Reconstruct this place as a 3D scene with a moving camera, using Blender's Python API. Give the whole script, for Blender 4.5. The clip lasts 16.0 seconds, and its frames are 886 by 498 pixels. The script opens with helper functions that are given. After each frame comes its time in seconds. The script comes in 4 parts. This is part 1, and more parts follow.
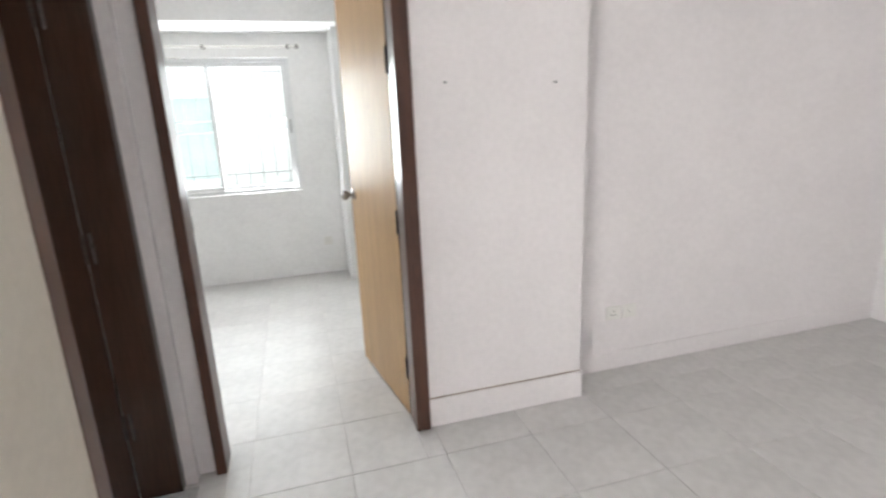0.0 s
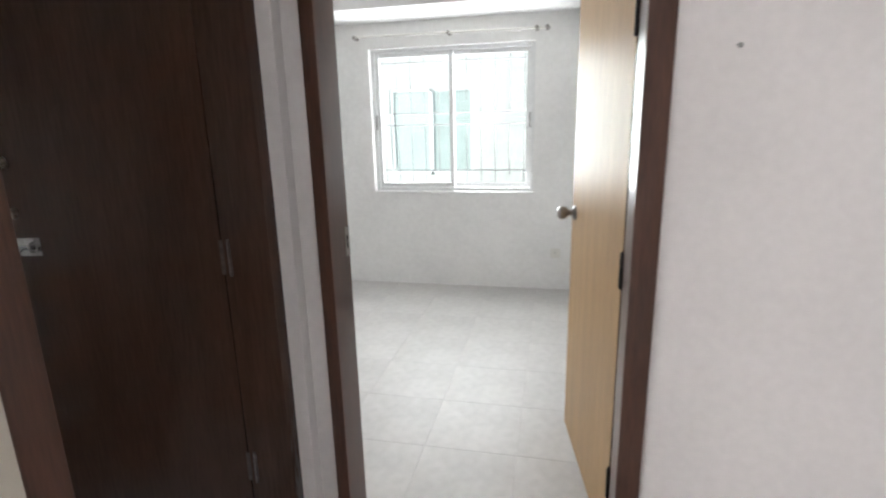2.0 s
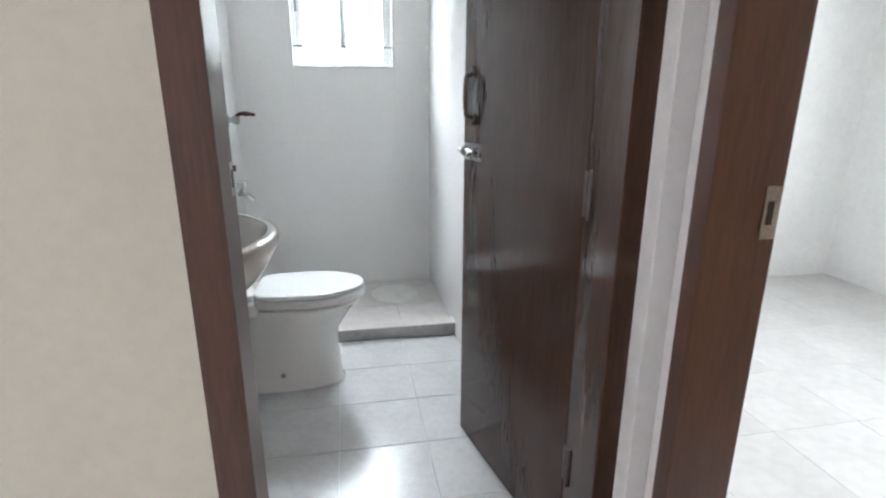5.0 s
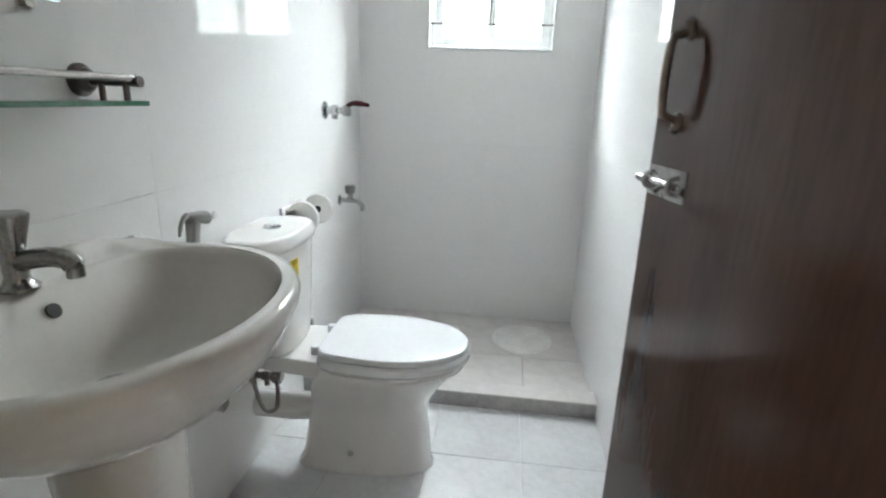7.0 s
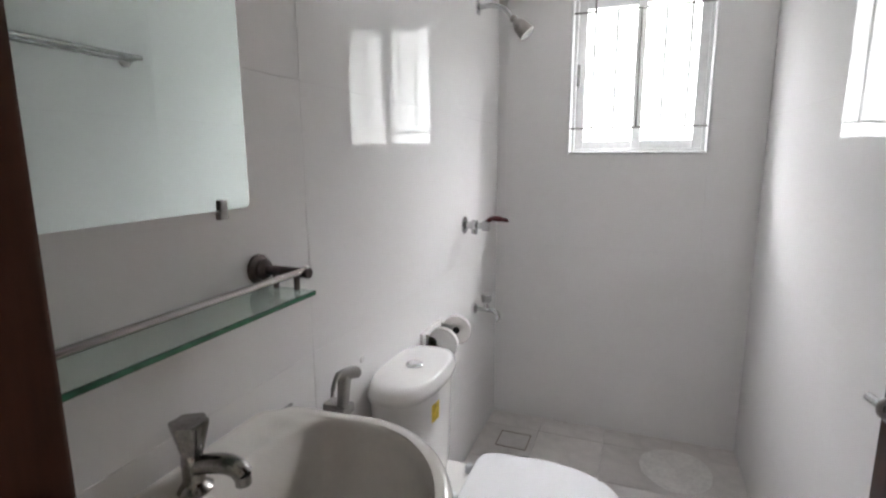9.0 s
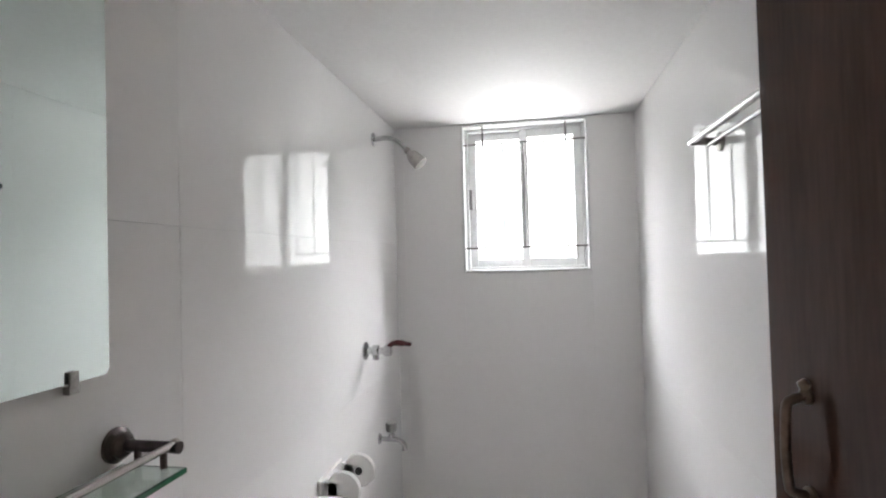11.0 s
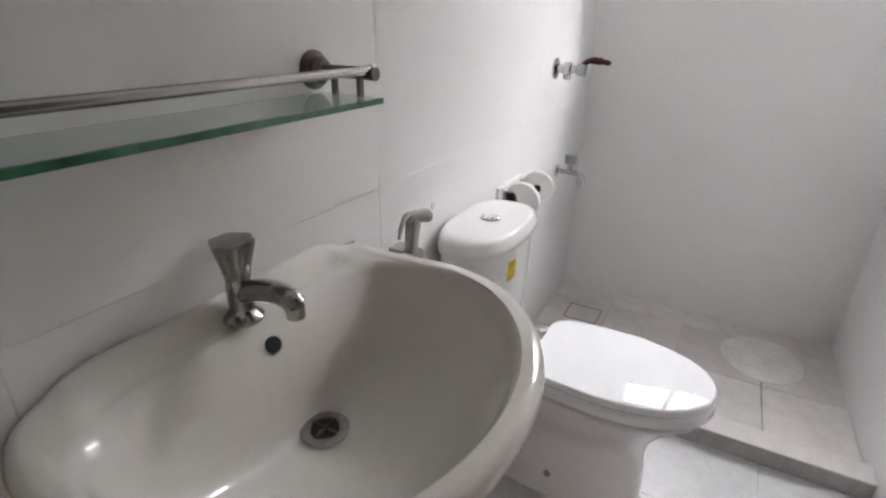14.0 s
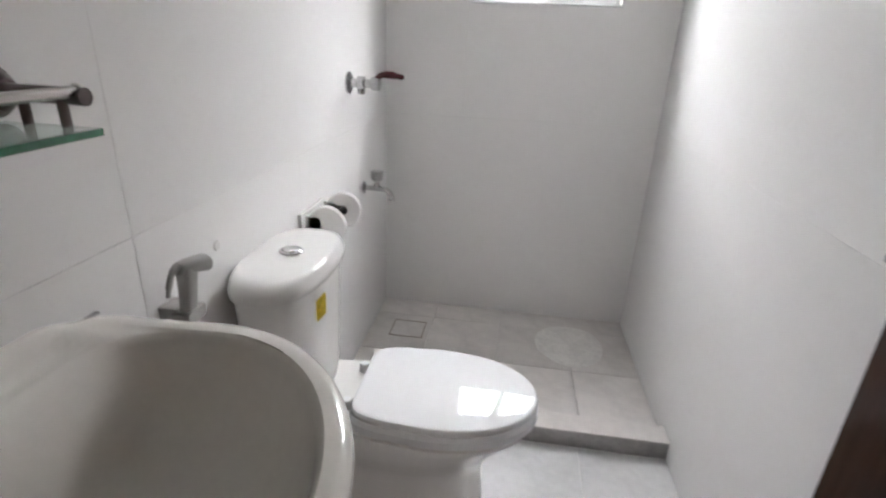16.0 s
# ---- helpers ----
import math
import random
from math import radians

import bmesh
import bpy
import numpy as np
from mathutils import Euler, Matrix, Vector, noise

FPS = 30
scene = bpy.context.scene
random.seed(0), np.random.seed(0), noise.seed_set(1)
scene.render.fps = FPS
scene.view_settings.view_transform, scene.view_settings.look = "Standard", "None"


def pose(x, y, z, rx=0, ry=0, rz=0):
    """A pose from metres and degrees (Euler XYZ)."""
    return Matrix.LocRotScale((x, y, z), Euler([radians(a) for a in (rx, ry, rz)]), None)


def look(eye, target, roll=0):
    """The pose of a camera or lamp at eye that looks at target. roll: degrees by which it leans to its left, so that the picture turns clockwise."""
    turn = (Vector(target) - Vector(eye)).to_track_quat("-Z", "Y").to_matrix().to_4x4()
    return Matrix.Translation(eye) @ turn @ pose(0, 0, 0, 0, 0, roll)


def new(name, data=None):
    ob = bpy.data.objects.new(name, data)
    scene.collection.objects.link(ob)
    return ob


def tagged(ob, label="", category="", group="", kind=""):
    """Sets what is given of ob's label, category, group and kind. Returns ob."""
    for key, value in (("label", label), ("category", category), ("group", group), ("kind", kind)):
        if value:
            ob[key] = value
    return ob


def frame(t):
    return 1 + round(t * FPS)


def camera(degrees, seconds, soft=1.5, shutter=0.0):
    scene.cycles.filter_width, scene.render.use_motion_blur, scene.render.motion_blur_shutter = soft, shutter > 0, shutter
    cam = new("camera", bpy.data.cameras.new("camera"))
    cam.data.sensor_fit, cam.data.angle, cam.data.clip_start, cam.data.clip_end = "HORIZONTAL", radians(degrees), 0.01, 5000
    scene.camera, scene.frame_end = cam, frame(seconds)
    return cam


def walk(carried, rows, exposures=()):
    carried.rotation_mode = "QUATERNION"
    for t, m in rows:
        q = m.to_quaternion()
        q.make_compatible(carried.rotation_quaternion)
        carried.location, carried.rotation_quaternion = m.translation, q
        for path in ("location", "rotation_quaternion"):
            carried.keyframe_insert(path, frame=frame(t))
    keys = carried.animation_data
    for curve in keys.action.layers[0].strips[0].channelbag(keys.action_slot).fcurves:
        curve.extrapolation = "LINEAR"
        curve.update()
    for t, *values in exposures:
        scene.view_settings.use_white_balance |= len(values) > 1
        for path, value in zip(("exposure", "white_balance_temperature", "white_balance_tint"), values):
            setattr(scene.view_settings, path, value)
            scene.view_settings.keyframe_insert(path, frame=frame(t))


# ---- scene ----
cam = camera(81.9, 16.0, soft=2.1, shutter=0.35)
PATH = [
    (0, (0.642, -2.045, 1.376), (1.166, -0.179, 0.885), -2.6),
    (0.5, (0.608, -1.895, 1.401), (0.812, 0.027, 0.887), -0.5),
    (1, (0.629, -1.755, 1.389), (0.707, 0.177, 0.877), 0.5),
    (1.5, (0.787, -1.548, 1.377), (0.651, 0.388, 0.895), -0.3),
    (2, (0.853, -1.344, 1.363), (0.436, 0.553, 0.886), -1.3),
    (2.5, (0.860, -1.121, 1.357), (0.002, 0.618, 0.868), -1.9),
    (3, (0.971, -1.005, 1.362), (-0.542, 0.198, 0.850), -3.2),
    (3.5, (1.069, -0.910, 1.359), (-0.687, -0.104, 0.845), -1.5),
    (3.7, (1.052, -0.876, 1.329), (-0.717, -0.092, 0.822), -0.7),
    (5.8, (0.749, -0.521, 1.138), (-1.167, -0.379, 0.580), 0.5),
    (6, (0.639, -0.544, 1.124), (-1.278, -0.384, 0.579), 1.5),
    (6.5, (0.423, -0.506, 1.141), (-1.5, -0.502, 0.59), 0.1),
    (7, (0.262, -0.483, 1.170), (-1.644, -0.706, 0.608), 1.9),
    (7.5, (0.138, -0.556, 1.195), (-1.740, -0.941, 0.623), 1.6),
    (8, (0.136, -0.582, 1.209), (-1.691, -1.147, 0.623), 0.8),
    (8.5, (0.149, -0.575, 1.324), (-1.678, -1.254, 0.874), -0.3),
    (9, (0.163, -0.572, 1.392), (-1.676, -1.273, 1.039), -0.3),
    (9.5, (0.152, -0.544, 1.471), (-1.747, -1.155, 1.341), -0.2),
    (9.7, (0.163, -0.525, 1.490), (-1.754, -1.094, 1.450), -0.7),
    (11.8, (0.110, -0.581, 1.411), (-1.872, -0.846, 1.384), -1.8),
    (12, (0.118, -0.581, 1.376), (-1.851, -0.902, 1.241), -1.7),
    (12.5, (0.144, -0.560, 1.289), (-1.746, -0.929, 0.748), -1.1),
    (13, (0.168, -0.567, 1.243), (-1.640, -0.954, 0.481), -0.8),
    (13.5, (0.145, -0.601, 1.259), (-1.548, -1.293, 0.450), -1.0),
    (14, (0.023, -0.676, 1.251), (-1.589, -1.542, 0.443), 1.1),
    (14.5, (-0.091, -0.711, 1.261), (-1.728, -1.576, 0.504), 1.8),
    (15, (-0.146, -0.709, 1.267), (-1.913, -1.307, 0.547), 3.5),
    (15.5, (-0.153, -0.712, 1.273), (-1.973, -1.146, 0.565), 2.7),
    (16, (-0.103, -0.676, 1.253), (-1.942, -0.908, 0.502), 2.6),
]
# the clip's own exposure and white balance: seconds, stops, kelvin, tint
TONE = [
    (0, 0.05, 6350, 10), (0.5, -0.12, 6350, 10), (1, -0.12, 6350, 10), (1.5, -0.17, 6350, 10), (2, -0.18, 6350, 10),
    (2.5, -0.2, 6250, 9), (3, -0.2, 6150, 9), (3.5, 0.14, 6150, 10), (6, 0.65, 5980, 6), (6.5, 0.6, 5980, 5),
    (7, 0.53, 6150, 6), (7.5, 0.38, 6490, 13), (8, 0.2, 6490, 15), (8.5, 0.05, 6490, 15), (9, -0.02, 6490, 16),
    (9.5, -0.03, 6490, 16), (12, 0.0, 6490, 15), (12.5, 0.1, 6490, 14), (13, 1.12, 6490, 10), (13.5, 0.75, 6490, 15),
    (14, 0.34, 6490, 17), (14.5, -0.08, 6490, 16), (15, -0.4, 6490, 16), (15.5, -0.6, 6490, 16), (16, 0.2, 6490, 15),
]
walk(cam, [(t, look(e, g, r)) for t, e, g, r in PATH], TONE)

# ---- light ----
world = bpy.data.worlds.new("sky")
scene.world = world
world.use_nodes = True
wn = world.node_tree.nodes
sky = wn.new("ShaderNodeTexSky")
sky.sky_type = 'NISHITA'
sky.sun_disc = False
sky.sun_elevation, sky.sun_rotation = radians(58), radians(200)
world.node_tree.links.new(sky.outputs[0], wn["Background"].inputs[0])
wn["Background"].inputs[1].default_value = 0.12


def lamp(name, kind, m, energy, color=(1, 1, 1), size=None):
    d = bpy.data.lights.new(name, kind)
    d.energy, d.color = energy, color
    if kind == 'SUN':
        d.angle = radians(size)
    else:
        d.shape, d.size, d.size_y = 'RECTANGLE', size[0], size[1]
    ob = new(name, d)
    ob.matrix_world = m
    return ob


BY_OUT = 3.02
lamp("sun", 'SUN', look((0, 0, 20), (3.5, 9.0, 0)), 2.6, (1, 0.97, 0.92), 0.6)
# daylight stand-ins: above the shower window, outside the bedroom window, assumed living-room window behind the walker
lamp("skylight_shower", 'AREA', look((-3.75, -0.68, 3.35), (-2.4, -0.6, 1.75)), 1400, (0.96, 0.98, 1.0), (4.6, 1.8))
# added fill lamp, low outside, in place of light bounced off the ground
lamp("fill_below_shower_window", 'AREA', look((-3.35, -0.6, 0.75), (-2.4, -0.6, 1.77)), 120, (1.0, 0.985, 0.965), (3.2, 0.9))
lamp("skylight_bedroom", 'AREA', look((0.03, BY_OUT, 1.36), (0.03, 0, 2.1)), 86, (0.98, 0.99, 1.0), (1.32, 1.15))
# hall fill in an unseen, assumed window opening
lamp("fill_unseen_window", 'AREA', look((-1.93, -3.25, 1.5), (1.5, -2.2, 1.3)), 74, (1.0, 0.98, 0.965), (1.6, 1.35))


# ---- materials ----
def mat(name, color, rough=0.5, metal=0.0, var=0.06, scale=9.0, bump=0.0, bump_scale=180.0, fine=60.0, spec=0.5, coat=0.0, rvar=0.05, tint=None, pick=0.0, stretch=(1, 1, 1)):
    """A principled surface whose colour, gloss and relief vary at two scales; pick: spread between pieces."""
    m = bpy.data.materials.new(name)
    m.use_nodes = True
    nt = m.node_tree
    N, L = nt.nodes, nt.links
    p = N["Principled BSDF"]
    p.inputs["Metallic"].default_value = metal
    p.inputs["Specular IOR Level"].default_value = spec
    p.inputs["Coat Weight"].default_value = coat
    p.inputs["Coat Roughness"].default_value = 0.08
    tc = N.new("ShaderNodeTexCoord")
    mp = N.new("ShaderNodeMapping")
    mp.inputs["Scale"].default_value = stretch
    L.new(tc.outputs["Object"], mp.inputs[0])
    a, b = N.new("ShaderNodeTexNoise"), N.new("ShaderNodeTexNoise")
    for n, s in ((a, scale), (b, fine)):
        n.inputs["Scale"].default_value = s
        n.inputs["Detail"].default_value = 5
        L.new(mp.outputs[0], n.inputs["Vector"])
    add = N.new("ShaderNodeMath")
    add.operation = 'ADD'
    L.new(a.outputs["Fac"], add.inputs[0])
    L.new(b.outputs["Fac"], add.inputs[1])
    half = N.new("ShaderNodeMath")
    half.operation = 'MULTIPLY'
    half.inputs[1].default_value = 0.5
    L.new(add.outputs[0], half.inputs[0])
    mix = N.new("ShaderNodeMix")
    mix.data_type = 'RGBA'
    dark = tint or [c * (1 - 3.2 * var) for c in color]
    mix.inputs["A"].default_value = (*dark, 1)
    mix.inputs["B"].default_value = (*[min(1, c * (1 + 1.2 * var)) for c in color], 1)
    ramp = N.new("ShaderNodeMapRange")
    ramp.inputs["From Min"].default_value, ramp.inputs["From Max"].default_value = 0.34, 0.62
    L.new(half.outputs[0], ramp.inputs[0])
    L.new(ramp.outputs[0], mix.inputs["Factor"])
    out = mix.outputs["Result"]
    if pick:
        oi = N.new("ShaderNodeObjectInfo")
        mr = N.new("ShaderNodeMapRange")
        mr.inputs["To Min"].default_value, mr.inputs["To Max"].default_value = 1 - pick, 1 + pick * 0.5
        L.new(oi.outputs["Random"], mr.inputs[0])
        hs = N.new("ShaderNodeHueSaturation")
        L.new(mr.outputs[0], hs.inputs["Value"])
        L.new(out, hs.inputs["Color"])
        out = hs.outputs[0]
    L.new(out, p.inputs["Base Color"])
    rr = N.new("ShaderNodeMapRange")
    rr.inputs["To Min"].default_value, rr.inputs["To Max"].default_value = max(0.01, rough - rvar), rough + rvar
    L.new(a.outputs["Fac"], rr.inputs[0])
    L.new(rr.outputs[0], p.inputs["Roughness"])
    if bump:
        c = N.new("ShaderNodeTexNoise")
        c.inputs["Scale"].default_value, c.inputs["Detail"].default_value = bump_scale, 4
        L.new(mp.outputs[0], c.inputs["Vector"])
        bp = N.new("ShaderNodeBump")
        bp.inputs["Strength"].default_value, bp.inputs["Distance"].default_value = bump, 0.004
        L.new(c.outputs["Fac"], bp.inputs["Height"])
        L.new(bp.outputs[0], p.inputs["Normal"])
    return m


def pane_mat(name, gloss_rough=0.02):
    m = bpy.data.materials.new(name)
    m.use_nodes = True
    nt = m.node_tree
    N, L = nt.nodes, nt.links
    tr, gl, fr, mx = (N.new("ShaderNode" + k) for k in ("BsdfTransparent", "BsdfGlossy", "Fresnel", "MixShader"))
    tr.inputs[0].default_value = (0.93, 0.96, 0.95, 1)
    gl.inputs["Roughness"].default_value = gloss_rough
    L.new(fr.outputs[0], mx.inputs[0])
    L.new(tr.outputs[0], mx.inputs[1])
    L.new(gl.outputs[0], mx.inputs[2])
    L.new(mx.outputs[0], N["Material Output"].inputs[0])
    return m


M_CREAMWALL = mat("cream_wall_paint", (0.61, 0.57, 0.49), 0.55, var=0.02, scale=2.5, fine=35, bump=0.07, bump_scale=200, spec=0.3)
M_PAINT = mat("wall_paint", (0.80, 0.77, 0.765), 0.6, var=0.018, scale=2.5, fine=35, bump=0.25, bump_scale=260, spec=0.3)
M_PAINT_BED = mat("bedroom_paint", (0.86, 0.86, 0.845), 0.62, var=0.02, scale=3, fine=30, bump=0.3, bump_scale=240, spec=0.3)
M_CEIL = mat("ceiling_paint", (0.84, 0.84, 0.83), 0.7, var=0.012, scale=2, bump=0.1)
M_FLOOR = mat("hall_floor_tile", (0.62, 0.605, 0.585), 0.43, spec=0.32, var=0.035, scale=3.0, fine=22, bump=0.05, bump_scale=90, pick=0.03, rvar=0.09)
M_GROUT = mat("floor_grout", (0.59, 0.57, 0.545), 0.8, var=0.08, bump=0.3)
M_WTILE = mat("bath_wall_tile", (0.85, 0.845, 0.835), 0.03, spec=0.19, var=0.004, scale=1.6, fine=30, bump=0.012, bump_scale=9, rvar=0.015)
M_WGROUT = mat("wall_grout", (0.78, 0.77, 0.755), 0.85, var=0.05)
M_BFLOOR = mat("bath_floor_tile", (0.66, 0.66, 0.66), 0.22, var=0.03, scale=5, fine=40, bump=0.05, bump_scale=120, pick=0.025, rvar=0.08)
M_SFLOOR = mat("shower_floor_tile", (0.67, 0.64, 0.615), 0.38, var=0.035, scale=6, fine=28, bump=0.1, bump_scale=110, pick=0.04)
M_DARK = mat("dark_varnished_veneer", (0.064, 0.033, 0.022), 0.10, spec=0.3, var=0.1, scale=3.0, fine=26, rvar=0.02, stretch=(4.5, 4.5, 0.45), bump=0.03, bump_scale=60)
M_JAMB = mat("brown_varnished_timber", (0.085, 0.038, 0.025), 0.3, spec=0.4, var=0.12, scale=5, fine=30, coat=0.1, stretch=(5, 5, 0.5))
M_LIGHTWOOD = mat("pale_veneer", (0.52, 0.35, 0.19), 0.42, spec=0.1, var=0.05, scale=3, fine=24, stretch=(6, 6, 0.45), bump=0.02)
M_CERAMIC = mat("white_vitreous_ceramic", (0.80, 0.79, 0.77), 0.07, var=0.008, scale=4, coat=0.3, rvar=0.03)
M_CREAM = mat("ivory_vitreous_ceramic", (0.70, 0.675, 0.63), 0.09, var=0.012, scale=4, coat=0.3, rvar=0.03)
M_LID = mat("white_plastic_seat", (0.82, 0.83, 0.84), 0.03, var=0.006, rvar=0.01)
M_CHROME = mat("worn_chrome", (0.52, 0.52, 0.52), 0.17, metal=1.0, var=0.08, scale=40, fine=160, rvar=0.08)
M_STEEL = mat("dull_steel", (0.33, 0.31, 0.295), 0.3, metal=1.0, var=0.1, scale=30, fine=140, rvar=0.1)
M_SATIN = mat("satin_steel_bar", (0.42, 0.39, 0.37), 0.24, metal=1.0, var=0.03, scale=8, fine=30, rvar=0.03)
M_TAP = mat("dull_tap_chrome", (0.36, 0.345, 0.33), 0.2, metal=1.0, var=0.1, scale=40, fine=160, rvar=0.08)
M_GEDGE = mat("polished_green_glass_edge", (0.05, 0.17, 0.10), 0.12, var=0.1, scale=30)
M_ALU = mat("white_aluminium", (0.78, 0.79, 0.785), 0.35, metal=0.05, var=0.03, scale=20)
M_BAR = mat("painted_grille_bar", (0.2, 0.195, 0.185), 0.45, metal=0.2, var=0.1, scale=30)
M_PLASTIC = mat("white_plastic", (0.78, 0.77, 0.73), 0.3, var=0.015, scale=30)
M_GREY = mat("grey_plastic", (0.30, 0.30, 0.29), 0.35, var=0.05, scale=30)
M_SPRAY = mat("pale_grey_plastic", (0.34, 0.33, 0.31), 0.35, var=0.04, scale=30)
M_BRONZE = mat("dark_tarnished_steel", (0.12, 0.10, 0.095), 0.32, metal=0.9, var=0.15, scale=40)
M_HINGE = mat("brown_oxidised_hinge_steel", (0.075, 0.05, 0.04), 0.45, metal=0.4, var=0.12, scale=50)
M_IVORY = mat("yellowed_ivory_plastic", (0.66, 0.63, 0.565), 0.35, var=0.02, scale=30)
M_BLACK = mat("black_gap", (0.012, 0.012, 0.012), 0.6, var=0.05)
M_RED = mat("red_handle_coat", (0.085, 0.016, 0.02), 0.25, var=0.08, scale=40)
M_YELLOW = mat("yellow_sticker", (0.78, 0.58, 0.05), 0.5, var=0.08, scale=60)
M_BRASS = mat("aged_bronze_handle", (0.16, 0.12, 0.09), 0.35, metal=0.9, var=0.15, scale=40)
M_STAIN = mat("limewash_stain", (0.8, 0.785, 0.76), 0.55, var=0.05, scale=12)
# rust on the drain rim, and the painted shadow line over the baseboard
M_RUST_SHADE = mat("rust_and_shadow_line", (0.34, 0.27, 0.20), 0.8, var=0.2, scale=50)
M_CURB = mat("curb_stone", (0.40, 0.39, 0.38), 0.5, var=0.07, scale=12, bump=0.1)
# emissive white in place of the bright outdoors; also lights the bathroom
M_SKYGLOW = bpy.data.materials.new("sky_glow")
M_SKYGLOW.use_nodes = True
_p = M_SKYGLOW.node_tree.nodes["Principled BSDF"]
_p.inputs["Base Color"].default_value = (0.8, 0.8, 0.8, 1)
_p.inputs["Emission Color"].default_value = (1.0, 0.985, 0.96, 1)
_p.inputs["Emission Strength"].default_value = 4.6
M_PANE = pane_mat("window_glass")
M_FACADE = mat("pale_render", (0.66, 0.67, 0.64), 0.8, var=0.04, scale=1.2, fine=14, bump=0.2)
M_SHUTTER = mat("pale_green_glazing", (0.42, 0.5, 0.475), 0.3, var=0.08, scale=2)
M_ASPH = mat("ground_concrete", (0.32, 0.31, 0.29), 0.85, var=0.1, scale=1.0, bump=0.3, bump_scale=30)

M_MIRROR = bpy.data.materials.new("silvered_glass")
M_MIRROR.use_nodes = True
_p = M_MIRROR.node_tree.nodes["Principled BSDF"]
_p.inputs["Base Color"].default_value = (0.70, 0.78, 0.75, 1)
_p.inputs["Metallic"].default_value, _p.inputs["Roughness"].default_value = 1.0, 0.015
M_GLASS = bpy.data.materials.new("green_edged_glass")
M_GLASS.use_nodes = True
_p = M_GLASS.node_tree.nodes["Principled BSDF"]
_p.inputs["Base Color"].default_value = (0.80, 0.95, 0.88, 1)
_p.inputs["Transmission Weight"].default_value, _p.inputs["Roughness"].default_value, _p.inputs["IOR"].default_value = 0.92, 0.06, 1.5

# ---- builders ----
WORLDM = {}


def thing(name, m, label, category, group="", kind=""):
    ob = new(name)
    ob.empty_display_size = 0.05
    ob.matrix_world = m
    WORLDM[ob.name] = m.copy()
    return tagged(ob, label, category, group, kind)


def link(name, bm, material, smooth=True):
    me = bpy.data.meshes.new(name)
    bmesh.ops.recalc_face_normals(bm, faces=bm.faces)
    bm.to_mesh(me)
    bm.free()
    me.materials.append(material)
    if smooth:
        me.shade_smooth()
        me.set_sharp_from_angle(angle=radians(38))
    ob = new(name, me)
    if smooth:
        wn_ = ob.modifiers.new("weighted_normals", 'WEIGHTED_NORMAL')
        wn_.keep_sharp, wn_.weight = True, 70
    return ob


def part(name, bm, material, parent, label="", local=False, kind=""):
    if not local:
        bm.transform(WORLDM[parent.name].inverted())
    ob = link(name, bm, material)
    ob.parent = parent
    WORLDM[ob.name] = WORLDM[parent.name]
    return tagged(ob, label, kind=kind)


def solid(name, bm, material, label, category, kind="structure"):
    ob = link(name, bm, material)
    WORLDM[ob.name] = Matrix.Identity(4)
    return tagged(ob, label, category, kind=kind)


def box(x0, x1, y0, y1, z0, z1, bevel=0.0, seg=2, bm=None):
    b = bmesh.new()
    bmesh.ops.create_cube(b, size=1)
    b.transform(Matrix.Translation(((x0 + x1) / 2, (y0 + y1) / 2, (z0 + z1) / 2)) @ Matrix.Diagonal((abs(x1 - x0), abs(y1 - y0), abs(z1 - z0), 1)))
    if bevel:
        bmesh.ops.bevel(b, geom=b.edges[:], offset=bevel, segments=seg, affect='EDGES', profile=0.6)
    return join(bm, b)


def join(bm, b):
    if bm is None:
        return b
    me = bpy.data.meshes.new("tmp")
    b.to_mesh(me)
    b.free()
    bm.from_mesh(me)
    bpy.data.meshes.remove(me)
    return bm


def loft(rings, bm=None, cap0=True, cap1=True):
    b = bmesh.new()
    rows = [[b.verts.new(p) for p in r] for r in rings]
    n = len(rows[0])
    for r0, r1 in zip(rows, rows[1:]):
        for i in range(n):
            b.faces.new((r0[i], r0[(i + 1) % n], r1[(i + 1) % n], r1[i]))
    if cap0:
        b.faces.new(rows[0][::-1])
    if cap1:
        b.faces.new(rows[-1])
    return join(bm, b)


def lathe(profile, at=(0, 0, 0), axis=(0, 0, 1), n=24, bm=None, lobes=0, depth=0.0):
    """profile: (radius, height) pairs along axis from at."""
    q = Vector((0, 0, 1)).rotation_difference(Vector(axis)).to_matrix()
    rings = []
    for r, h in profile:
        ring = []
        for i in range(n):
            a = 2 * math.pi * i / n
            k = max(r, 0.0004) * (1 + depth * math.cos(lobes * a))
            ring.append(Vector(at) + q @ Vector((k * math.cos(a), k * math.sin(a), h)))
        rings.append(ring)
    return loft(rings, bm)


def tube(points, radius, n=10, bm=None, round_ends=False):
    """A pipe along points; radius may be a list."""
    P = [Vector(p) for p in points]
    R = radius if isinstance(radius, (list, tuple)) else [radius] * len(P)
    rings = []
    up = None
    for i, p in enumerate(P):
        d = (P[min(i + 1, len(P) - 1)] - P[max(i - 1, 0)]).normalized()
        if up is None:
            up = d.orthogonal().normalized()
        up = (up - d * up.dot(d)).normalized()
        side = d.cross(up)
        rings.append([p + R[i] * (math.cos(2 * math.pi * k / n) * up + math.sin(2 * math.pi * k / n) * side) for k in range(n)])
    return loft(rings, bm)


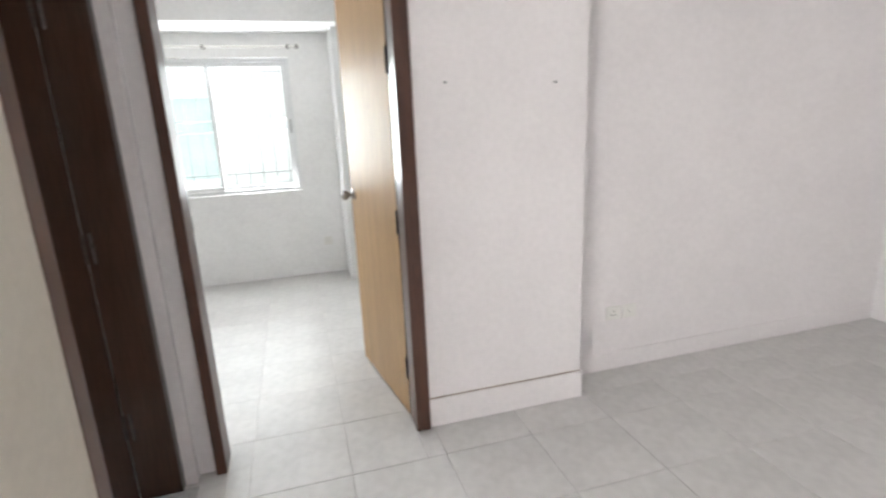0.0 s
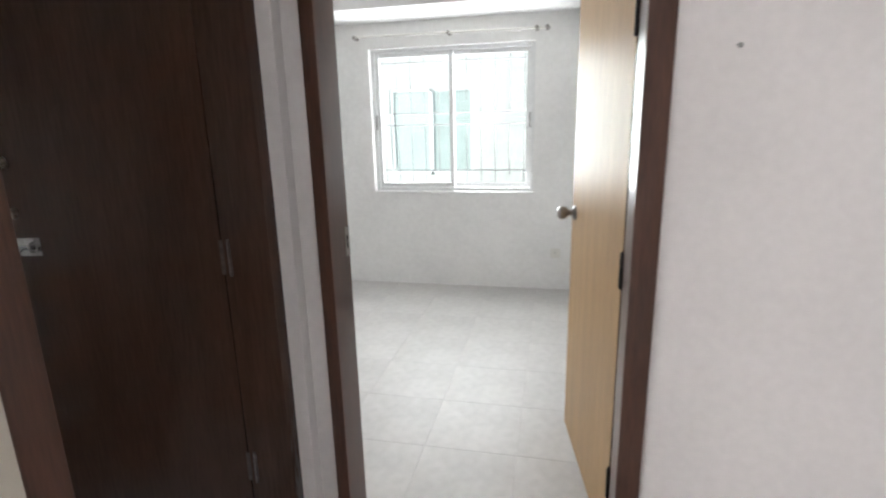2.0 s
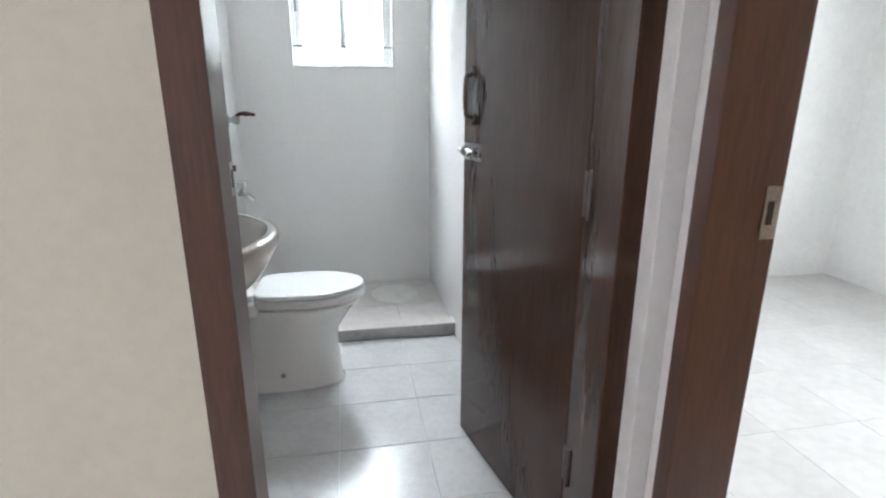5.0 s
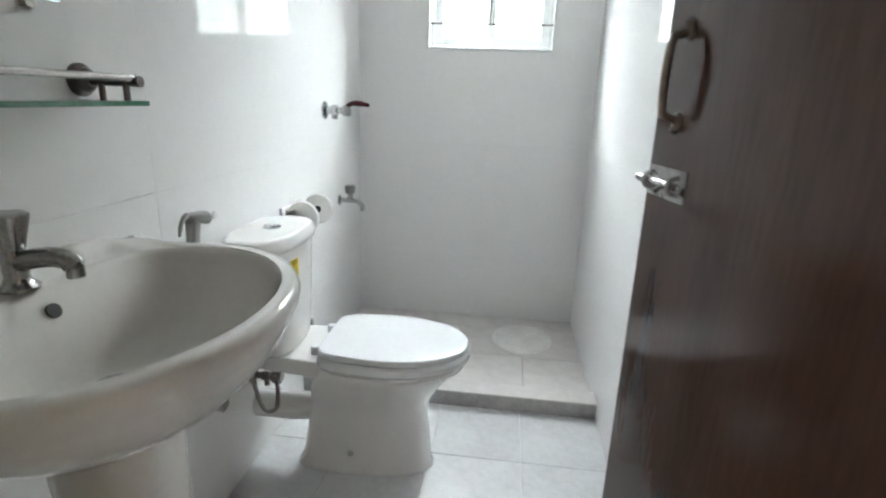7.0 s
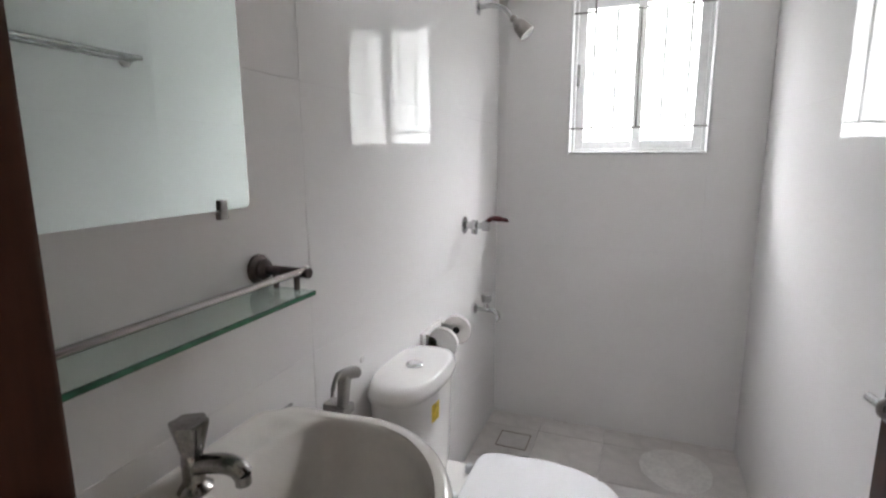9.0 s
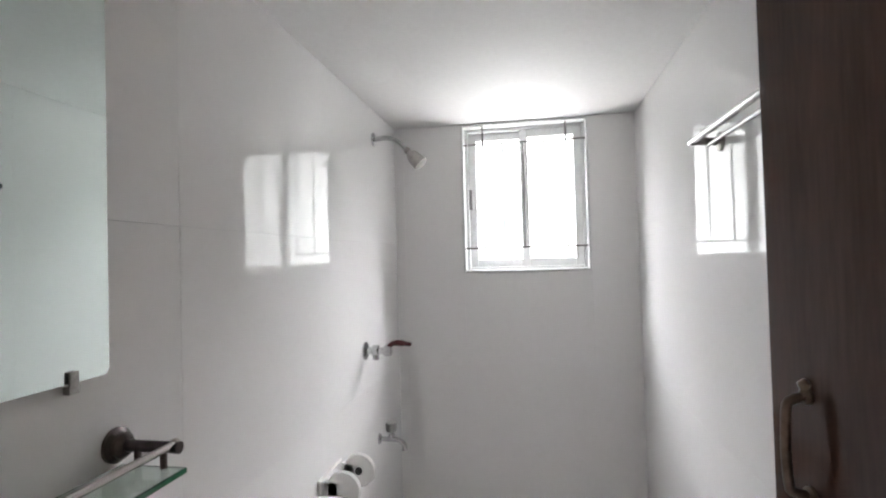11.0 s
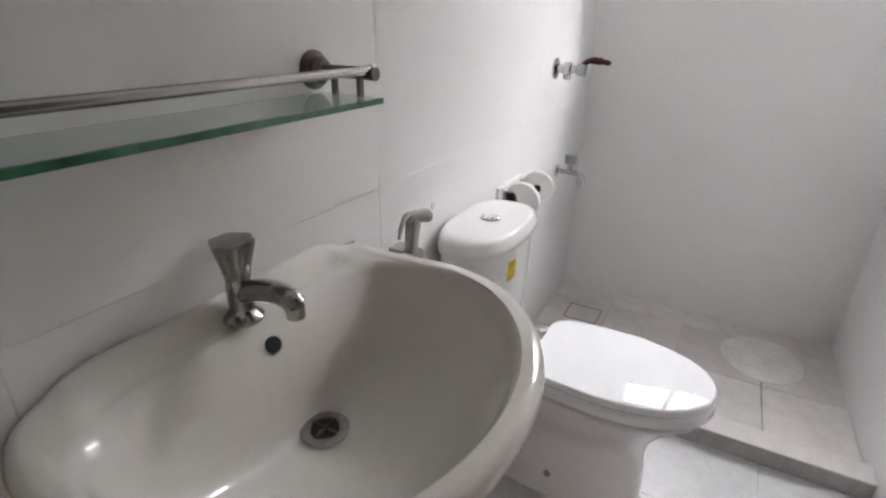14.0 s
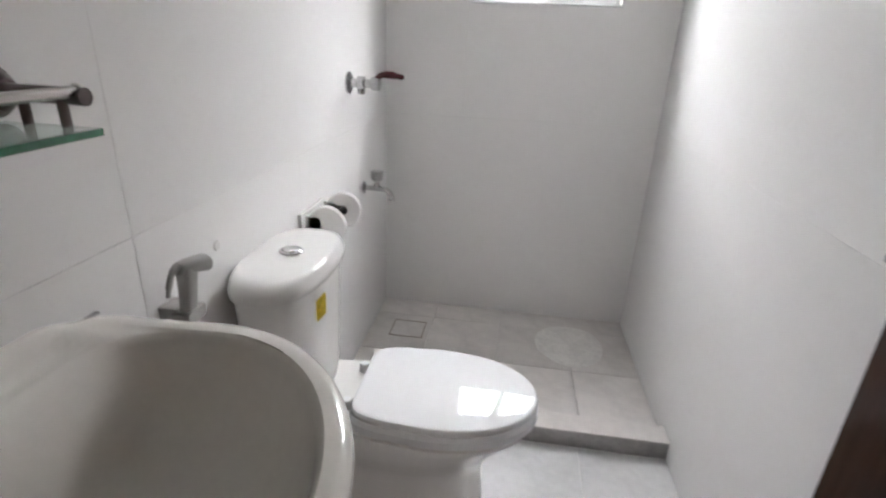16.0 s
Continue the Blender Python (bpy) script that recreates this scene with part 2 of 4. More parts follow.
def arc(points, steps=6):
    """A smooth run through points (Catmull-Rom)."""
    P = [Vector(p) for p in points]
    P = [P[0] * 2 - P[1]] + P + [P[-1] * 2 - P[-2]]
    out = []
    for i in range(1, len(P) - 2):
        for s in range(steps):
            t = s / steps
            a, b, c, d = P[i - 1], P[i], P[i + 1], P[i + 2]
            out.append(0.5 * ((2 * b) + (c - a) * t + (2 * a - 5 * b + 4 * c - d) * t * t + (3 * b - a - 3 * c + d) * t ** 3))
    out.append(P[-2])
    return out


def slab_with_holes(u0, u1, v0, v1, holes, place, t0, t1):
    """A wall of thickness t0..t1 with rectangular holes; place(u, v, t) gives the point."""
    us = sorted({u0, u1, *[c for h in holes for c in h[:2]]})
    vs = sorted({v0, v1, *[c for h in holes for c in h[2:]]})
    us = [u for u in us if u0 <= u <= u1]
    vs = [v for v in vs if v0 <= v <= v1]

    def full(i, j):
        if not (0 <= i < len(us) - 1 and 0 <= j < len(vs) - 1):
            return False
        u, v = (us[i] + us[i + 1]) / 2, (vs[j] + vs[j + 1]) / 2
        return not any(h[0] < u < h[1] and h[2] < v < h[3] for h in holes)
    b = bmesh.new()
    cache = {}

    def vert(i, j, k):
        key = (i, j, k)
        if key not in cache:
            cache[key] = b.verts.new(place(us[i], vs[j], (t0, t1)[k]))
        return cache[key]
    for i in range(len(us) - 1):
        for j in range(len(vs) - 1):
            if not full(i, j):
                continue
            for k in (0, 1):
                b.faces.new([vert(i, j, k), vert(i + 1, j, k), vert(i + 1, j + 1, k), vert(i, j + 1, k)])
            for di, dj, e in ((-1, 0, ((i, j), (i, j + 1))), (1, 0, ((i + 1, j), (i + 1, j + 1))), (0, -1, ((i, j), (i + 1, j))), (0, 1, ((i, j + 1), (i + 1, j + 1)))):
                if not full(i + di, j + dj):
                    (a, c), (d, f) = e
                    b.faces.new([vert(a, c, 0), vert(d, f, 0), vert(d, f, 1), vert(a, c, 1)])
    return b


def along_y(u, v, t):
    return (u, t, v)


def along_x(u, v, t):
    return (t, u, v)


# ---- the plan ----
HX = 0.13            # hall face of the bathroom wall
BXI = 0.02            # bathroom face of that wall
YL, YR = -1.247, -0.077   # bathroom side walls
XF = -2.387           # bathroom end wall
BC = 2.143            # bathroom ceiling
HC = 2.62             # hall and bedroom ceiling
BY = 2.82             # bedroom end wall
BW = (-0.645, 0.69, 0.812, 1.958)     # bedroom window
SW = (-0.905, -0.292, 1.404, 2.139)   # shower window
BJ = (0.198, 1.115)   # bedroom door frame, outer
JL, JR = -0.862, -0.046  # bathroom door frame, outer
DH = 2.08

solid("ground", box(-60, 60, -60, 60, -3.3, -3.2), M_ASPH, "grey concrete ground outside the building", "ground")
solid("floor", box(-2.2, 4.3, -4.15, 3.0, -0.12, -0.006), M_GROUT, "grey grout bed under pale floor tiles", "floor")

solid("wall_bathroom_front", slab_with_holes(-1.378, JR - 0.004, -0.006, HC, [(JL + 0.004, JR, -0.01, DH - 0.004)], along_x, BXI, HX), M_CREAMWALL,
      "cream painted wall with the bathroom doorway", "wall")
solid("wall_corner", box(BXI, HX, JR - 0.0035, -0.0005, -0.006, HC, 0.004), M_PAINT, "narrow white plastered wall corner between the two doorways", "wall")
solid("wall_bedroom_front", slab_with_holes(-2.2, 1.894, -0.006, HC, [(BJ[0] + 0.004, BJ[1] - 0.004, -0.01, DH - 0.004)], along_y, 0.0, 0.1), M_PAINT,
      "cream painted wall with the bedroom doorway", "wall")
solid("wall_recess", box(1.78, 4.3, 0.19, 0.31, -0.006, HC), M_PAINT, "pinkish white painted wall set back behind the pier", "wall")
solid("wall_pier", box(1.72, 1.892, 0.1, 0.19, -0.006, HC, 0.004), M_PAINT, "white painted pier return", "wall")
solid("wall_hall_end", box(4.15, 4.3, -4.15, 0.19, -0.006, HC), M_PAINT, "white painted hall wall", "wall")
solid("wall_hall_back", box(-2.1, 4.15, -4.15, -4.0, -0.006, HC), M_PAINT, "white painted wall", "wall")
# out of view; the opening is assumed, to go with the hall fill lamp
solid("wall_living", slab_with_holes(-4.0, -1.378, -0.006, HC, [(-3.95, -2.3, 0.75, 2.25)], along_x, -2.1, -1.95), M_PAINT, "unseen white painted wall with a window opening added to light the hall", "wall")
solid("wall_living_side", box(-1.95, BXI, -1.40, -1.3795, -0.006, HC), M_PAINT, "white painted wall", "wall")
solid("ceiling", box(-2.25, 4.35, -4.2, 3.05, HC, HC + 0.12), M_CEIL, "flat white painted ceiling", "ceiling")
solid("ceiling_bathroom", box(XF - 0.15, BXI, YL - 0.12, YR + 0.1, BC, BC + 0.06), M_CEIL, "low flat white bathroom ceiling", "ceiling")
solid("wall_bedroom_end", slab_with_holes(-2.2, 2.3, -0.006, HC, [BW], along_y, BY, BY + 0.15), M_PAINT_BED, "off-white painted bedroom wall with a window", "wall")
solid("wall_bedroom_side", box(-2.2, -2.05, 0.1, BY, -0.006, HC), M_PAINT_BED, "off-white painted bedroom wall", "wall")
solid("wall_bedroom_far_side", box(1.75, 1.88, 0.31, BY, -0.006, HC), M_PAINT_BED, "off-white painted bedroom wall", "wall")
solid("beam_bedroom", box(-2.05, 1.75, 2.3, BY, 2.15, HC, 0.01), M_PAINT_BED, "white painted ceiling beam above the bedroom window", "beam")
solid("column_bedroom", box(1.04, 1.32, 2.5, BY, -0.006, 2.15, 0.012, 3), M_PAINT_BED, "white painted corner column", "column")

# bathroom shell (the tiles are laid on it further down)
solid("wall_bathroom_basin", box(XF - 0.15, BXI, YL - 0.13, YL - 0.008, -0.006, BC), M_WGROUT, "glossy white tiled wall behind basin and toilet", "wall")
solid("wall_bathroom_rail", box(XF - 0.15, -0.06, YR + 0.008, -0.002, -0.006, BC), M_WGROUT, "glossy white tiled wall with the towel rail", "wall")
solid("wall_bathroom_end", slab_with_holes(YL - 0.008, YR + 0.008, -0.006, BC, [SW], along_x, XF - 0.15, XF - 0.008), M_WGROUT, "white tiled wall with the shower window", "wall")
solid("floor_bathroom", box(XF, BXI, YL, YR, -0.004, 0.0), M_WGROUT, "grout bed under the bathroom tiles", "floor")
solid("threshold", box(BXI - 0.06, HX + 0.012, JL + 0.05, JR - 0.04, -0.006, 0.006, 0.003), M_CURB, "worn grey stone threshold of the bathroom", "threshold")


# ---- door frames ----
def frame_x(name, label):
    f = thing(name, pose(HX, (JL + JR) / 2, 0), label, "door frame", kind="structure")
    a = box(0.03, HX + 0.003, JL, JL + 0.066, 0, DH, 0.004)
    part("jamb", a, M_JAMB, f)
    a = box(-0.064, 0.085, JR - 0.053, JR, 0, DH, 0.004)
    part("jamb", a, M_DARK, f)
    part("head", box(-0.05, HX + 0.008, JL + 0.066, JR - 0.055, DH - 0.06, DH, 0.003), M_JAMB, f)
    k = part("strike_plate", box(0.046, 0.066, JL + 0.066, JL + 0.0675, 1.042, 1.098, 0.0006), M_STEEL, f, "dull steel strike plate")
    part("strike_hole", box(0.051, 0.061, JL + 0.0676, JL + 0.068, 1.056, 1.086), M_BLACK, k)
    part("bolt_keep", box(0.019, 0.0298, JL + 0.045, JL + 0.069, 1.079, 1.09, 0.0025), M_BRASS, f, "small dark steel bolt keep")
    return f


frame_x("door_frame_1", "brown varnished timber frame of the bathroom doorway")
bf = thing("door_frame_2", pose((BJ[0] + BJ[1]) / 2, 0, 0), "brown varnished timber frame of the bedroom doorway", "door frame", kind="structure")
part("jamb", box(BJ[0], BJ[0] + 0.042, -0.036, 0.1, 0, DH, 0.004), M_JAMB, bf)
part("jamb", box(BJ[1] - 0.066, BJ[1], -0.027, 0.104, 0, DH, 0.006), M_JAMB, bf)
part("head", box(BJ[0] + 0.042, BJ[1] - 0.066, -0.02, 0.11, DH - 0.055, DH, 0.004), M_JAMB, bf)
sp = part("strike_plate", box(BJ[0] + 0.042, BJ[0] + 0.0445, 0.066, 0.096, 0.975, 1.065, 0.001), M_STEEL, bf, "steel strike plate")
part("strike_hole", box(BJ[0] + 0.0446, BJ[0] + 0.0455, 0.072, 0.084, 1.0, 1.04), M_BLACK, sp)


# ---- doors ----
def hinge(parent, x, y, z, h=0.1, m=None):
    b = box(x + 0.002, x + 0.03, y - 0.009, y - 0.0065, z - h / 2, z + h / 2, 0.0006)
    box(x - 0.022, x - 0.002, y - 0.009, y - 0.0065, z - h / 2, z + h / 2, 0.0006, bm=b)
    hg = part("hinge", b, m or M_BRASS, parent, "dull brown metal butt hinge", local=True)
    b = tube([(x, y, z - h / 2 - 0.004), (x, y, z + h / 2 + 0.004)], 0.0036, 10)
    for k in range(3):
        lathe([(0.0048, z - h / 2 + k * h / 3), (0.0048, z - h / 2 + (k + 0.92) * h / 3)], (x, y, 0), n=10, bm=b)
    part("hinge_pin", b, m if m is M_BLACK else M_BRONZE, hg, local=True)
    for dx in (0.011, 0.022, -0.012):
        for dz in (-0.036, 0.0, 0.036):
            part("screw", lathe([(0.0028, 0), (0.0024, 0.0008)], (x + dx, y - 0.0065, z + dz), (0, 1, 0), 8), M_BRONZE if m is not M_BLACK else M_BLACK, hg, local=True)
    return hg


HINGE = Vector((-0.062, -0.098, 0))
FREE = Vector((-0.69, -0.229, 0))
bath_angle = math.degrees(math.atan2(FREE.y - HINGE.y, FREE.x - HINGE.x))
LEAF = (FREE - HINGE).length
bd = thing("door_1", pose(HINGE.x, HINGE.y, 0, 0, 0, bath_angle), "dark brown glossy flush bathroom door standing open inwards", "door", kind="structure")
leaf = part("leaf", box(0.004, LEAF, -0.038, 0, 0.012, DH - 0.065, 0.002), M_DARK, bd, local=True)
for z in (0.32, 1.005, 1.75):
    hinge(bd, -0.02, 0.008, z, 0.1, M_HINGE)
# pull handle
hx, hz0, hz1 = LEAF - 0.072, 1.15, 1.28
b = tube(arc([(hx, 0.003, hz0), (hx, 0.022, hz0 + 0.005), (hx, 0.03, hz0 + 0.014), (hx, 0.033, (hz0 + hz1) / 2), (hx, 0.03, hz1 - 0.014), (hx, 0.022, hz1 - 0.005), (hx, 0.003, hz1)]), 0.0062, 10)
for z, s in ((hz0, -1), (hz1, 1)):
    lathe([(0.012, 0), (0.012, 0.004), (0.008, 0.007)], (hx, 0, z), (0, 1, 0), 14, b)
    tube([(hx, 0.004, z), (hx, 0.004, z + s * 0.008), (hx, 0.004, z + s * 0.016), (hx, 0.004, z + s * 0.022)], [0.009, 0.006, 0.009, 0.002], 8, b)
part("pull_handle", b, M_BRASS, bd, "slim bronze bow pull handle", local=True)
# barrel bolt
bx0, bx1, bz = LEAF - 0.125, LEAF - 0.008, 1.048
pl = part("bolt_plate", box(bx0, bx1, 0, 0.0025, bz - 0.026, bz + 0.026, 0.001), M_STEEL, bd, "steel barrel bolt", local=True)
b = tube([(bx0 + 0.012, 0.011, bz), (bx1 + 0.022, 0.011, bz)], 0.0065, 12)
tube([(bx0 + 0.045, 0.011, bz), (bx0 + 0.045, 0.03, bz - 0.012)], 0.005, 8, b)
part("bolt_rod", b, M_CHROME, pl, local=True)
b = None
for x in (bx0 + 0.02, bx1 - 0.016):
    b = tube(arc([(x, 0.002, bz - 0.014), (x, 0.016, bz - 0.01), (x, 0.02, bz), (x, 0.016, bz + 0.01), (x, 0.002, bz + 0.014)], 3), 0.004, 8, b)
part("bolt_guide", b, M_STEEL, pl, local=True)

BH = Vector((1.047, 0.108, 0))
BF = Vector((0.932, 0.832, 0))
bed_angle = math.degrees(math.atan2(BF.y - BH.y, BF.x - BH.x))
BLEAF = (BF - BH).length
dd = thing("door_2", pose(BH.x, BH.y, 0, 0, 0, bed_angle), "pale veneered flush bedroom door standing open", "door", kind="structure")
part("leaf", box(0.003, BLEAF, -0.038, 0, 0.012, DH - 0.06, 0.002), M_LIGHTWOOD, dd, local=True)
part("leaf_edge", box(0.0, 0.0035, -0.037, -0.001, 0.013, DH - 0.061), M_DARK, dd, "dark lipping on the hinge edge", local=True)
for z in (0.26, 0.95, 1.62):
    hinge(dd, 0.0, 0.003, z, 0.1, M_BLACK)
kx, kz = BLEAF - 0.06, 1.0
rose = part("rose", lathe([(0.03, 0), (0.03, 0.004), (0.022, 0.01), (0.012, 0.013)], (kx, 0, kz), (0, 1, 0), 24), M_STEEL, dd, "steel knob rose", local=True)
part("knob", lathe([(0.011, 0.012), (0.011, 0.028), (0.022, 0.036), (0.0265, 0.048), (0.0255, 0.062), (0.016, 0.07), (0.007, 0.0705)], (kx, 0, kz), (0, 1, 0), 24), M_STEEL, rose, "brushed steel door knob", local=True)


# ---- windows ----
def sliding_window(name, lo, hi, z0, z1, place, depth, label, fw=0.03, sw=0.035):
    """Two sliding sashes in an aluminium frame; place(u, v, t), t inwards from depth."""
    mid = (lo + hi) / 2
    c = place(mid, z0, depth)
    w = thing(name, pose(*c), label, "window", kind="structure")

    def bar(u0, u1, v0, v1, t0, t1, bm=None):
        p, q = place(u0, v0, t0), place(u1, v1, t1)
        lo3, hi3 = [min(a, b) for a, b in zip(p, q)], [max(a, b) for a, b in zip(p, q)]
        return box(lo3[0], hi3[0], lo3[1], hi3[1], lo3[2], hi3[2], 0.002, 1, bm)
    d = depth
    b = bar(lo, lo + fw, z0, z1, d, d + 0.07)
    bar(hi - fw, hi, z0, z1, d, d + 0.07, b)
    bar(lo + fw, hi - fw, z0, z0 + fw, d, d + 0.07, b)
    bar(lo + fw, hi - fw, z1 - fw, z1, d, d + 0.07, b)
    part("window_frame", b, M_ALU, w)
    for k, (u0, u1) in enumerate(((lo + fw, mid + sw / 2), (mid - sw / 2, hi - fw))):
        t = d + 0.012 + 0.026 * k
        b = bar(u0, u0 + sw, z0 + fw, z1 - fw, t, t + 0.022)
        bar(u1 - sw, u1, z0 + fw, z1 - fw, t, t + 0.022, b)
        bar(u0 + sw, u1 - sw, z0 + fw, z0 + fw + sw, t, t + 0.022, b)
        bar(u0 + sw, u1 - sw, z1 - fw - sw, z1 - fw, t, t + 0.022, b)
        s = part("sash", b, M_ALU, w)
        g = part("pane", bar(u0 + sw, u1 - sw, z0 + fw + sw, z1 - fw - sw, t + 0.009, t + 0.013), M_PANE, s)
        g.visible_shadow = False
    return w, bar


w1, bar1 = sliding_window("window_1", BW[0], BW[1], BW[2], BW[3], lambda u, v, t: (u, t, v), BY + 0.05, "white aluminium sliding window in the bedroom")
part("window_sill", box(BW[0] - 0.01, BW[1] + 0.01, BY - 0.012, BY + 0.05, BW[2] - 0.025, BW[2] - 0.001, 0.004), M_PAINT_BED, w1)
for u in (BW[0] + 0.036, BW[1] - 0.036):
    part("sash_lock", box(u - 0.008, u + 0.008, BY + 0.03, BY + 0.049, 1.32, 1.44, 0.003), M_GREY, w1, "grey sash lock")
w2, bar2 = sliding_window("window_2", SW[0], SW[1], SW[2], SW[3], lambda u, v, t: (t, u, v), XF - 0.13, "white aluminium sliding shower window", 0.026, 0.038)
b = box(XF - 0.058, XF + 0.006, SW[0], SW[0] + 0.012, SW[2], SW[3], 0.002, 1)
box(XF - 0.058, XF + 0.006, SW[1] - 0.012, SW[1], SW[2], SW[3], 0.002, 1, b)
box(XF - 0.058, XF + 0.006, SW[0] + 0.012, SW[1] - 0.012, SW[2], SW[2] + 0.012, 0.002, 1, b)
box(XF - 0.058, XF + 0.006, SW[0] + 0.012, SW[1] - 0.012, SW[3] - 0.012, SW[3], 0.002, 1, b)
part("reveal_trim", b, M_ALU, w2, "white metal trim of the reveal")
part("sash_lock", box(XF - 0.056, XF - 0.04, SW[0] + 0.03, SW[0] + 0.046, 1.72, 1.82, 0.003), M_GREY, w2, "grey sash lock")

gr = thing("window_grille", pose(0, BY + 0.17, 1.3), "pale welded steel window grille outside the bedroom", "grille")
for z in (0.975, 1.355, 1.45, 1.86):
    part("rail", tube([(BW[0] - 0.02, BY + 0.165, z), (BW[1] + 0.02, BY + 0.165, z)], 0.006, 6), M_BAR, gr)
for i in range(11):
    x = BW[0] + 0.06 + i * 0.119
    for z0, z1 in ((0.83, 1.355), (1.45, 1.90)):
        if (i * 7 + int(z0 * 10)) % 5 == 1:
            z0 += 0.1
        part("bar", tube([(x, BY + 0.165, z0), (x, BY + 0.165, z1)], 0.0045, 6), M_BAR, gr)
gs = thing("window_grille", pose(XF + 0.0, -0.6, 1.77), "white thin steel bar grille across the shower window", "grille")
for z in (1.524, 2.04):
    part("rail", tube([(XF - 0.012, SW[0] + 0.002, z), (XF - 0.012, SW[1] - 0.002, z)], 0.0048, 6), M_BAR, gs)
for y in (-0.797, -0.70, -0.6, -0.497, -0.395):
    part("bar", tube([(XF - 0.012, y, 1.524), (XF - 0.012, y, SW[3] - 0.004 if y in (-0.797, -0.395) else 2.04)], 0.0048, 6), M_BAR, gs)

cr = thing("curtain_rod", pose(0.02, BY, 2.0), "thin white curtain rod on brackets above the bedroom window", "curtain rod")
part("rod", tube([(-0.74, BY - 0.055, 2.045), (0.77, BY - 0.055, 2.035)], 0.009, 10), M_PLASTIC, cr)
for x in (-0.735, 0.03, 0.70, 0.775):
    b = tube([(x, BY, 2.04), (x, BY - 0.06, 2.04)], 0.008, 8)
    lathe([(0.018, 0), (0.018, 0.005)], (x, BY, 2.04), (0, -1, 0), 12, b)
    lathe([(0.014, 0), (0.016, 0.008), (0.012, 0.018)], (x, BY - 0.056, 2.04), (0, -1, 0), 12, b)
    part("bracket", b, M_STEEL, cr, "small metal rod bracket")

# ---- hall fittings ----
bb = thing("baseboard", pose(1.5, 0, 0), "white painted baseboard along the pier", "baseboard", kind="structure")
part("board", box(BJ[1], 1.902, -0.012, -0.0005, 0.0, 0.138, 0.003), M_PAINT, bb)
# strip coloured dark brown to draw the joint's thin shadow line
part("joint", box(BJ[1] + 0.002, 1.896, -0.004, -0.0005, 0.138, 0.1425), M_RUST_SHADE, bb, "brown joint line above the board with its thin shadow painted in")
part("board", box(1.95, 4.15, 0.182, 0.1895, 0.0, 0.10, 0.003), M_PAINT, thing("baseboard", pose(3, 0.19, 0), "white painted baseboard of the recessed wall", "baseboard", kind="structure"))


def switch_plate(y0, y1, z0, z1, rockers):
    s = thing("light_switch", pose(HX, (y0 + y1) / 2, (z0 + z1) / 2), "square ivory plastic light switch on the cream wall", "switch", group="hall light switches")
    part("plate", box(HX, HX + 0.009, y0, y1, z0, z1, 0.004, 3), M_IVORY, s)
    cy, cz = (y0 + y1) / 2, (z0 + z1) / 2
    for k in range(rockers):
        y = cy + (k - (rockers - 1) / 2) * 0.021
        part("rocker", box(HX + 0.009, HX + 0.0125, y - 0.009, y + 0.009, cz - 0.011, cz + 0.011, 0.002), M_IVORY, s)
    for y in (y0 + 0.012, y1 - 0.012):
        part("screw", lathe([(0.0035, 0), (0.003, 0.0015)], (HX + 0.009, y, cz), (1, 0, 0), 10), M_BLACK, s, "dark screw head")
    part("mark", box(HX + 0.009, HX + 0.0094, cy - 0.007, cy + 0.007, z0 + 0.012, z0 + 0.0145), M_GREY, s)


switch_plate(-1.112, -1.028, 1.372, 1.460, 2)
switch_plate(-1.224, -1.140, 1.374, 1.462, 1)


def socket(x0, x1, y, z0, z1, holes, d=1, label="square white wall socket above the floor"):
    s = thing("wall_socket", pose((x0 + x1) / 2, y, (z0 + z1) / 2), label, "socket", group="wall sockets")
    part("plate", box(x0, x1, y - 0.009, y, z0, z1, 0.003, 2), M_PLASTIC, s)
    cx, cz = (x0 + x1) / 2, (z0 + z1) / 2
    for dx, dz in holes:
        part("hole", lathe([(0.004, 0), (0.004, 0.0006)], (cx + dx, y - 0.009, cz + dz), (0, -1, 0), 8), M_BLACK, s)


socket(2.162, 2.245, 0.19, 0.289, 0.365, ((0, 0.012), (-0.012, -0.01), (0.012, -0.01)))
socket(2.257, 2.342, 0.19, 0.289, 0.365, ((0, 0.0),), label="square white blank aerial socket above the floor")
socket(0.84, 0.92, BY, 0.27, 0.35, ((0, 0.0),), label="small white wall socket in the bedroom")
for x, z in ((1.25, 1.522), (1.735, 1.512)):
    n = thing("nail", pose(x, 0, z), "small dark nail in the white wall", "nail", group="wall nails")
    part("shank", tube([(x, 0.002, z), (x, -0.02, z - 0.004)], 0.0025, 8), M_GREY, n)
    part("head", lathe([(0.006, 0), (0.006, 0.002)], (x, -0.02, z - 0.004), (0, -1, 0), 10), M_GREY, n)

pn = thing("cupboard", pose(1.2, 2.35, 0), "plain white low cupboard beside the bedroom column", "cupboard")
part("body", box(1.10, 1.5, 2.12, 2.49, 0.02, 1.36, 0.004), M_PLASTIC, pn)
part("plinth", box(1.12, 1.5, 2.14, 2.48, 0.0, 0.02), M_PLASTIC, pn)

# ---- washbasin ----
CX, CY = -0.383, -1.05
NB = 72


def rim(s, z, inset=0.0):
    """Outline of the basin: straight back along the wall, swelling sides and a round front."""
    out = []
    for i in range(NB):
        a = 2 * math.pi * i / NB
        c, d = math.cos(a), math.sin(a)
        if d > 0:
            x, y = c * 0.312, d * 0.26
        else:
            x, y = abs(c) ** (2 / 9.0) * 0.312 * (1 if c > 0 else -1), -(abs(d) ** (2 / 9.0)) * 0.195
            x *= 1 - 0.09 * (y / 0.195) ** 2
        r = math.hypot(x, y)
        k = max(0.0, s - inset / r)
        out.append((CX + x * k, CY + y * k, z))
    return out


